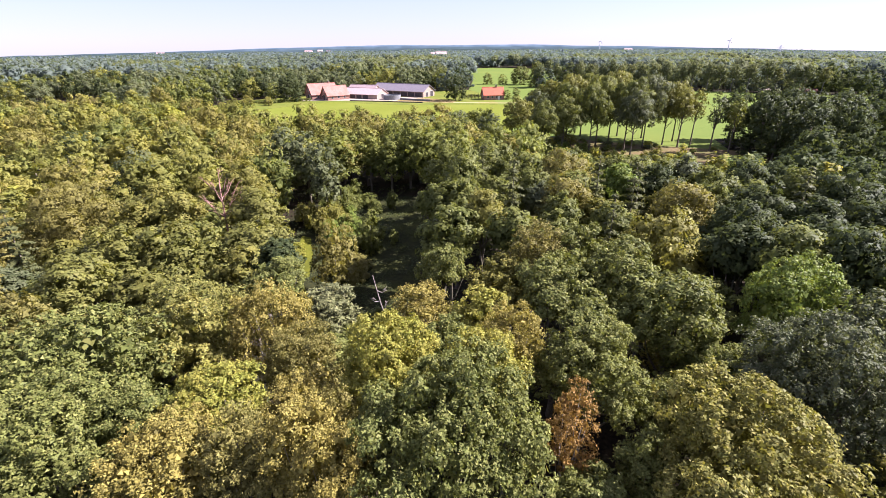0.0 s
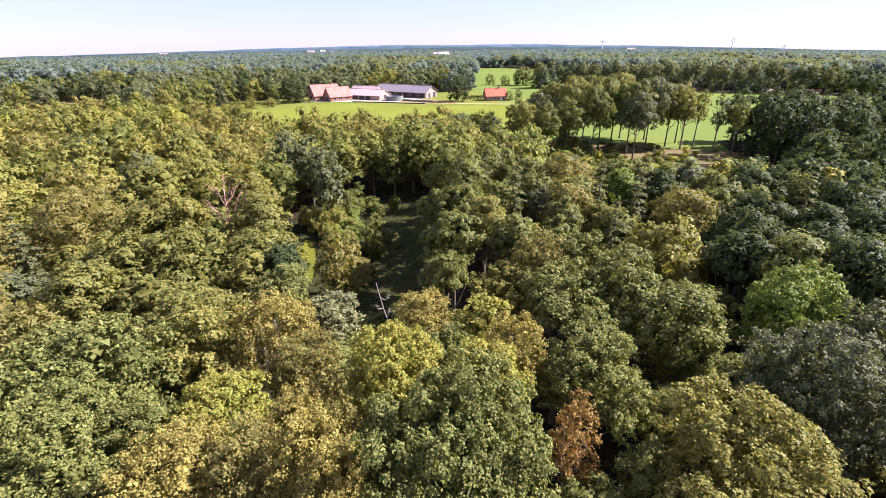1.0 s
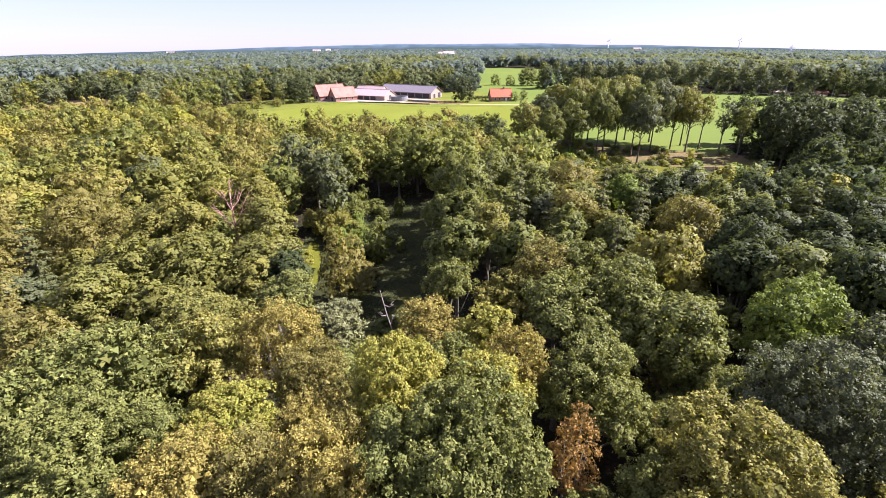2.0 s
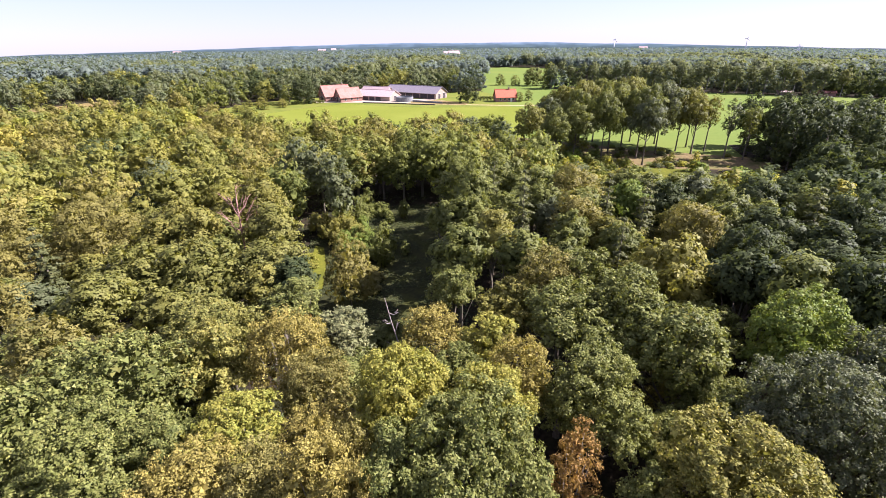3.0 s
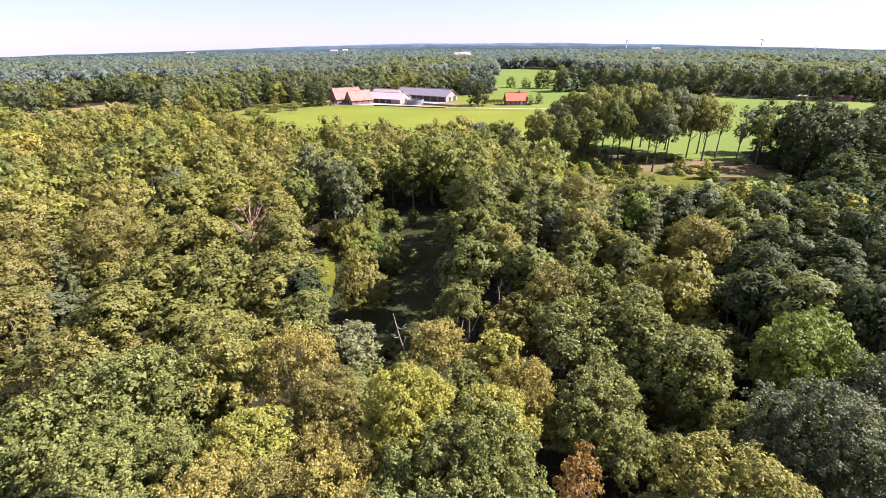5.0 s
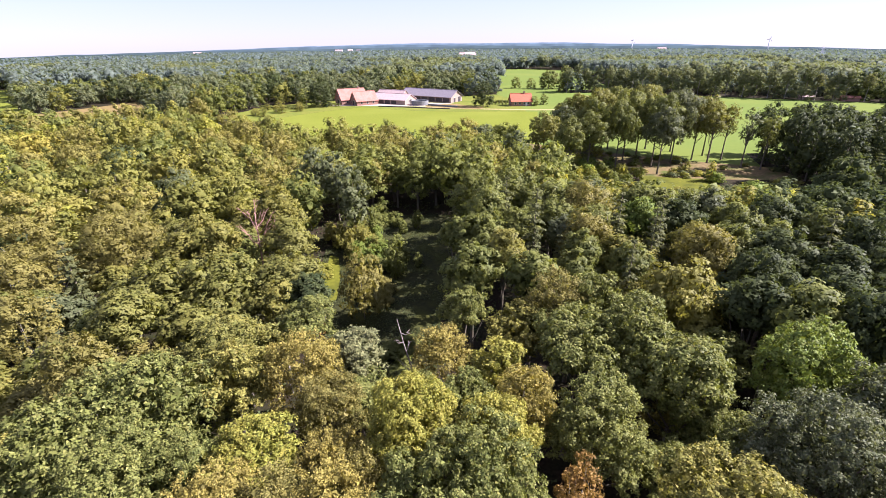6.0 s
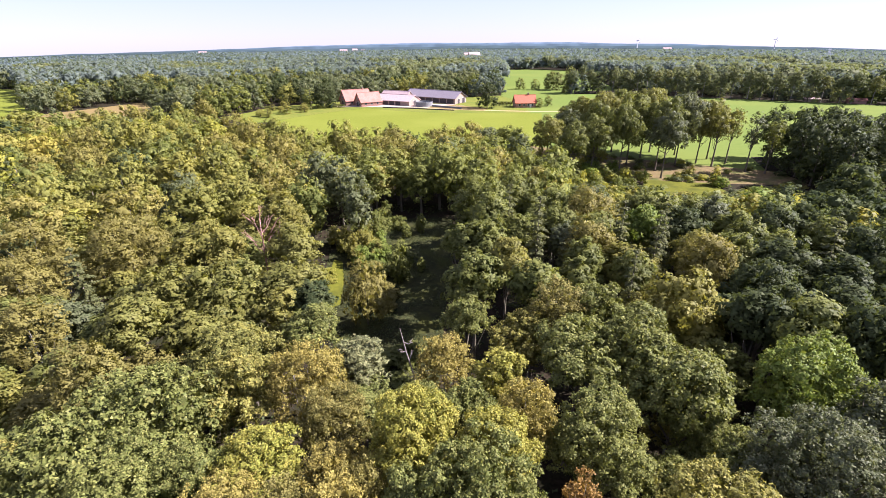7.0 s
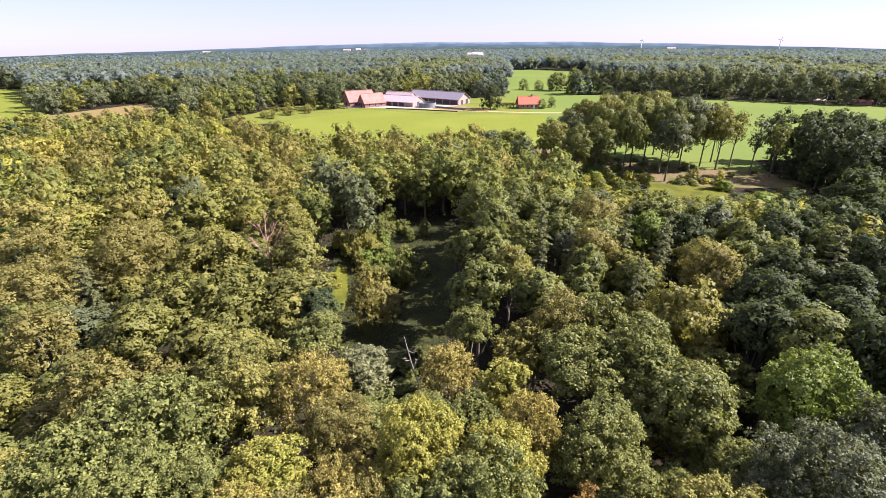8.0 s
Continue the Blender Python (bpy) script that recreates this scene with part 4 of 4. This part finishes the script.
# bracken and brambles on the forest floor
spots = turf.uniform((-70, 8), (70, 105), (30000, 2))
spots = spots[[abs(x) < 1.15 * y + 8 and not inside(CLEARING, x, y) and noise.noise((x * 0.3, y * 0.3, 8.0)) > -0.1 for x, y in spots]]
foot = np.column_stack([spots, turf.uniform(0.05, 0.5, len(spots))])
tagged(new("undergrowth", quad_mesh("undergrowth", leaf_quads(turf, foot, unit(turf.normal(size=foot.shape) * 0.6 + (0, 0, 0.9)), 0.5, 0.5, plain=True), LEAF["dark"])), "dark bracken and brambles on the forest floor", "undergrowth", kind="stuff")

# ---- the rest of the woods, filled in between ----
fill = random.Random(11)
taken_grid = {}


def keep_clear(x, y, r):
    for i in range(int(x // 8) - 1, int(x // 8) + 2):
        for j in range(int(y // 8) - 1, int(y // 8) + 2):
            for a, b, q in taken_grid.get((i, j), ()):
                if math.hypot(a - x, b - y) < (0.48 if -24 < x < 2 and 84 < y < 120 else 0.76 if y > 72 else 0.60 if x > 10 and y > 26 else 0.67 if y > 36 else 0.73) * (q + r):
                    return False
    return True


def claim(x, y, r):
    taken_grid.setdefault((int(x // 8), int(y // 8)), []).append((x, y, r))


for x, y, r in taken + [(-27.3, 53.6, 3.0), (-3.4, 33.0, 1.2)]:
    claim(x, y, r)


def wooded(x, y, r=0.0):
    if 82 < x < 90 and 112 < y < 142 or -8 < x < 3.5 and 44 < y < 97 or 14 < x < 84 and 110 < y < 136 or any(inside(o, x, y) for o in OPEN_LAND):
        return False
    return not any(inside(CLEARING, x + r * a, y + r * b) for a, b in ((0.95, 0), (-0.95, 0), (0, 0.8), (0, -0.8)))


def kind_for(x, y):
    u = fill.random()
    # most right-hand crowns take the darker leaves, for their shaded side
    if x > 0.62 * y and y > 28 and fill.random() < 0.8:
        return "dark"
    v = noise.noise((x * 0.02, y * 0.02, 3.0))
    if x < -10:
        return "tan" if u < 0.17 + 0.4 * v else "oaky" if u < 0.32 else "olive" if u < 0.54 else "oak" if u < 0.80 else "dark" if u < 0.87 else "lime" if u < 0.90 else "spruce" if u < 0.94 else "grey"
    return "oak" if u < 0.6 else "grey" if u < 0.78 else "spruce" if u < 0.85 else "oaky" if u < 0.93 else "green" if x > 15 else "tan"


for low, high, tries in ((-22, 72, 2600), (72, 172, 4200)):
    for _ in range(tries):
        y = fill.uniform(low, high)
        reach = 24 + 1.08 * max(y, 0)
        # wider on the sun's side: unseen trees added there cast shadows inwards
        x = fill.uniform(-reach, reach + 8)
        r = fill.uniform(2.0, 3.3) if y < 72 else fill.uniform(3.2, 5.0)
        if not wooded(x, y, r) or not keep_clear(x, y, r) or (abs(x) < 4 and abs(y) < 4):
            continue
        claim(x, y, r)
        height = 13.0 + 0.05 * max(-40, min(x, 30)) + fill.uniform(-1.4, 1.2) if y < 72 else fill.uniform(13.0, 16.0) if -8 < x < 22 and y < 112 else fill.uniform(10.8, 14.6) if y < 112 or x > 0 else fill.uniform(11.8, 14.4) if x > -62 else fill.uniform(14.4, 17.0) if x > -108 else fill.uniform(12.6, 15.0)
        if 20 < x < 86 and 70 < y < 124:
            height = min(height, max(2.5, 36.0 * (1 - y / 124) - fill.uniform(0, 1.0)))
        if x > 86 and y > 112:
            height = fill.uniform(15.0, 17.0)
        kind = kind_for(x, y)
        if kind == "spruce":
            height = min(height, 14.0)
        if y < 36:
            height, kind = height - 1.3, fill.choice(("oak", "oaky", "tan"))
        seen = y > 4 and -1.14 * (0.914 * y + 10) - r - 3 < x < 0.96 * (0.914 * y + 10) + r + 2
        if seen and math.hypot(x, y) < 78:
            tree(kind, x, y, height, r * 1.18, form="edge" if -34 < x < 6 and 38 < y < 100 and kind in ("oak", "oaky", "olive", "grey") else None)
        else:
            massed(kind, x, y, height, r * 1.16, "dark" if x > 84 and y > 108 else None, level=None if seen else 2 if math.hypot(x, y) < 16 else 3 if math.hypot(x, y) < 45 else 4, form=None if kind in ("spruce", "tan") else "edge" if y > 128 or x > 84 and y > 108 or -40 < x < 8 and y < 120 else "round")

# low scrub before the mown strip
for _ in range(700):
    x, y = fill.uniform(12, 88), fill.uniform(86, 133)
    r = fill.uniform(1.0, 2.2)
    if inside(SCRUB, x, y) and not inside(MOWN, x, y) and keep_clear(x, y, r):
        claim(x, y, r)
        massed(fill.choice(("oak", "oak", "oaky", "tan", "lime", "grey")), x, y, max(0.9, min(fill.uniform(3.0, 7.0), 29.0 * (1 - y / 120))), r * 1.2, level=3, form="shrub")

# bushes beneath and before the thinned oaks
for _ in range(420):
    x, y = fill.uniform(10, 86), fill.uniform(112, 172)
    if inside(MOWN, x, y) or 42 < x < 68 and y < 118 or y < 136 and x > 66 or y > 134 and not inside(THINNED, x, y) or y > 134 and fill.random() < 0.7:
        continue
    low = y > 127 and x > 44
    massed(fill.choice(("oak", "oak", "oaky", "lime", "grey", "green")), x, y, fill.uniform(0.6, 1.8) if low else fill.uniform(1.5, 4.5), fill.uniform(0.8, 1.6) if low else fill.uniform(1.2, 2.4), level=3, form="shrub")

# woods round the farm and the fields
for _ in range(3600):
    y = fill.uniform(172, 430)
    x = fill.uniform(-1.0 * y - 20, 1.0 * y + 10)
    r = fill.uniform(4.8, 7.4)
    if not wooded(x, y) or not keep_clear(x, y, r) or (y < 244 and x < 0) or any(inside(o, x + a, y + b) for o in (CROP, WEST_FIELD, FARMYARD, FIELD, EAST_FIELD) for a, b in ((-3.5, 0), (3.5, 0), (0, -2.5))):
        continue
    claim(x, y, r)
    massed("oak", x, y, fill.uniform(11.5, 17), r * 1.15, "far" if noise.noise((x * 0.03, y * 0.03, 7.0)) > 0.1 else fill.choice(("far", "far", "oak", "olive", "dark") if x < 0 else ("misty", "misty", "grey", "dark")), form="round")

MASS_LABEL = {"oak": "massed green oaks of the wood", "oaky": "massed oaks turning olive yellow", "tan": "massed tan birches of the wood", "grey": "massed grey-green oaks of the wood", "spruce": "massed dark spruces of the wood", "green": "massed bright green trees", "lime": "massed yellow-green trees", "dark": "massed oaks of the wood, dark green deepened for shade", "far": "massed muted green trees round the farm", "misty": "massed trees behind the fields, greyed with a haze tint", "olive": "massed olive green oaks of the wood", "stems": "brown trunks standing in the wood"}
for (key, _), stacks in MASS.items():
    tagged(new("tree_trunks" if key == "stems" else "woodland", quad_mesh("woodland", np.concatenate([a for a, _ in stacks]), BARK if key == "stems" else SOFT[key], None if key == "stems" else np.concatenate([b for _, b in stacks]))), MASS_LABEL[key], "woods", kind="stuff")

# far woods out to the horizon, their leaf colour hazed bluer with distance
far_rng = np.random.default_rng(21)


def stand(pts, tall, wide, lobes, sprays, spray, label, look_of):
    """Uneven rounded crowns of one colour, each a few clumps grown together."""
    v, f = BALL
    upper = f[v[f].mean(1)[:, 2] > -0.45]
    n = len(pts)
    stacks, shading = [], []
    for k in range(lobes):
        off = far_rng.normal(size=(n, 2)) * (wide * (0.0 if lobes == 1 else 0.42))[:, None]
        r = wide * (1.0 if lobes == 1 else 0.82 if k == 0 else 0.64)
        middle = np.column_stack([pts[:, :2] + off, pts[:, 2] + tall - r * 0.95 - (0 if k == 0 else 0.8) * far_rng.uniform(0, 1, n)])
        p = middle[:, None] + v[None] * (r[:, None] * (0.72 + 0.10 * far_rng.normal(size=(n, len(v)))))[..., None]
        stacks.append(p[:, upper].reshape(-1, 3, 3))
        shading.append(unit((v + (0, 0, 0.4))[upper][None] + 0.3 * far_rng.normal(size=(n, len(upper), 1, 3))).reshape(-1, 3, 3))
        d = unit(far_rng.normal(size=(n, sprays, 3)))
        d[..., 2] = np.where(d[..., 2] < -0.5, -d[..., 2], d[..., 2])
        p = middle[:, None] + d * (r[:, None] * far_rng.uniform(0.80, 1.10, (n, sprays)))[..., None]
        d = d.reshape(-1, 3)
        stacks.append(leaf_quads(far_rng, p.reshape(-1, 3), unit(d + 0.35 * far_rng.normal(size=d.shape)), spray, 0.85, plain=True))
        shading.append(np.repeat(unit(d + (0, 0, 0.5) + 0.2 * far_rng.normal(size=d.shape))[:, None], 3, axis=1))
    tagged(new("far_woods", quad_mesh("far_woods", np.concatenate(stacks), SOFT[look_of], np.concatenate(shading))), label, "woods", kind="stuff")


def woods(near, far_end, spacing, size, lobes, sprays, spray, label, looks=("far",), tops=16.0):
    """A wood of uneven height, in stands of one colour or two."""
    pts = []
    for _ in range(int(0.88 * (far_end**2 - near**2) / spacing**2)):
        d = math.sqrt(far_rng.uniform(near**2, far_end**2))
        a = far_rng.uniform(-0.80, 0.80)
        x, y = d * math.sin(a), d * math.cos(a)
        if d < 430 and abs(x) < y or not wooded(x, y):
            continue
        pts.append((x, y, ground_z(x, y)))
    pts = np.array(pts)
    n = len(pts)
    swell = np.array([noise.noise((x * 0.006, y * 0.006, 2.0)) for x, y, _ in pts])
    tall = far_rng.uniform(tops - 2.2, tops + 2.2, n) + 4.5 * swell
    wide = size * far_rng.uniform(0.42, 0.66, n)
    kinds = np.array([noise.noise((x * 0.012, y * 0.012, 6.0)) for x, y, _ in pts]) > 0.12
    for look_of, chosen in zip(looks, (np.flatnonzero(~kinds), np.flatnonzero(kinds)) if len(looks) > 1 else (np.arange(n),)):
        stand(pts[chosen], tall[chosen], wide[chosen], lobes, sprays, spray, label, look_of)


woods(430, 700, 9.8, 12.0, 2, 44, 1.95, "haze-tinted green woods stretching behind the farm", ("misty", "far"))
woods(700, 1000, 11.0, 14.0, 1, 44, 2.8, "woods further behind the farm, tinted with blue haze", ("haze_blue", "misty"), 14.0)
woods(1000, 1650, 14.5, 18.0, 1, 26, 4.0, "woods near the horizon, tinted bluest with haze", ("haze_blue",), 11.5)


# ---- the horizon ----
# the ridges glow by themselves; aerial haze is put into that glow
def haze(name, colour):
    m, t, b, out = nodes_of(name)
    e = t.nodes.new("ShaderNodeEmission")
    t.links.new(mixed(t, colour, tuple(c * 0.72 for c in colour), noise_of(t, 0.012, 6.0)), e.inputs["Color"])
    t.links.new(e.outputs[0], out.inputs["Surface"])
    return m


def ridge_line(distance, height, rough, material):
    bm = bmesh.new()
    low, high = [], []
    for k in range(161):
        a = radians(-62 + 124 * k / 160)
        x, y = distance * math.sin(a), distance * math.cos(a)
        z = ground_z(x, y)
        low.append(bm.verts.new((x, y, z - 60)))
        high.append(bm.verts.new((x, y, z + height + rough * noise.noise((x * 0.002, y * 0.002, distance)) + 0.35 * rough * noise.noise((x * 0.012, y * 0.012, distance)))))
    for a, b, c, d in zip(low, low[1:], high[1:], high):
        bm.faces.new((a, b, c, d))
    tagged(new("backdrop", bm_mesh("backdrop", bm, material)), "wooded ridges on the horizon, glowing in haze blue", "horizon", kind="structure")


ridge_line(1750, 13, 4, haze("wooded_ridge_glow", (0.045, 0.060, 0.056)))
ridge_line(2400, 16, 5, haze("misty_ridge_glow", (0.058, 0.078, 0.082)))
ridge_line(3400, 20, 6, haze("hazy_ridge_glow", (0.076, 0.102, 0.120)))
ridge_line(4700, 26, 7, haze("hazier_ridge_glow", (0.105, 0.140, 0.175)))
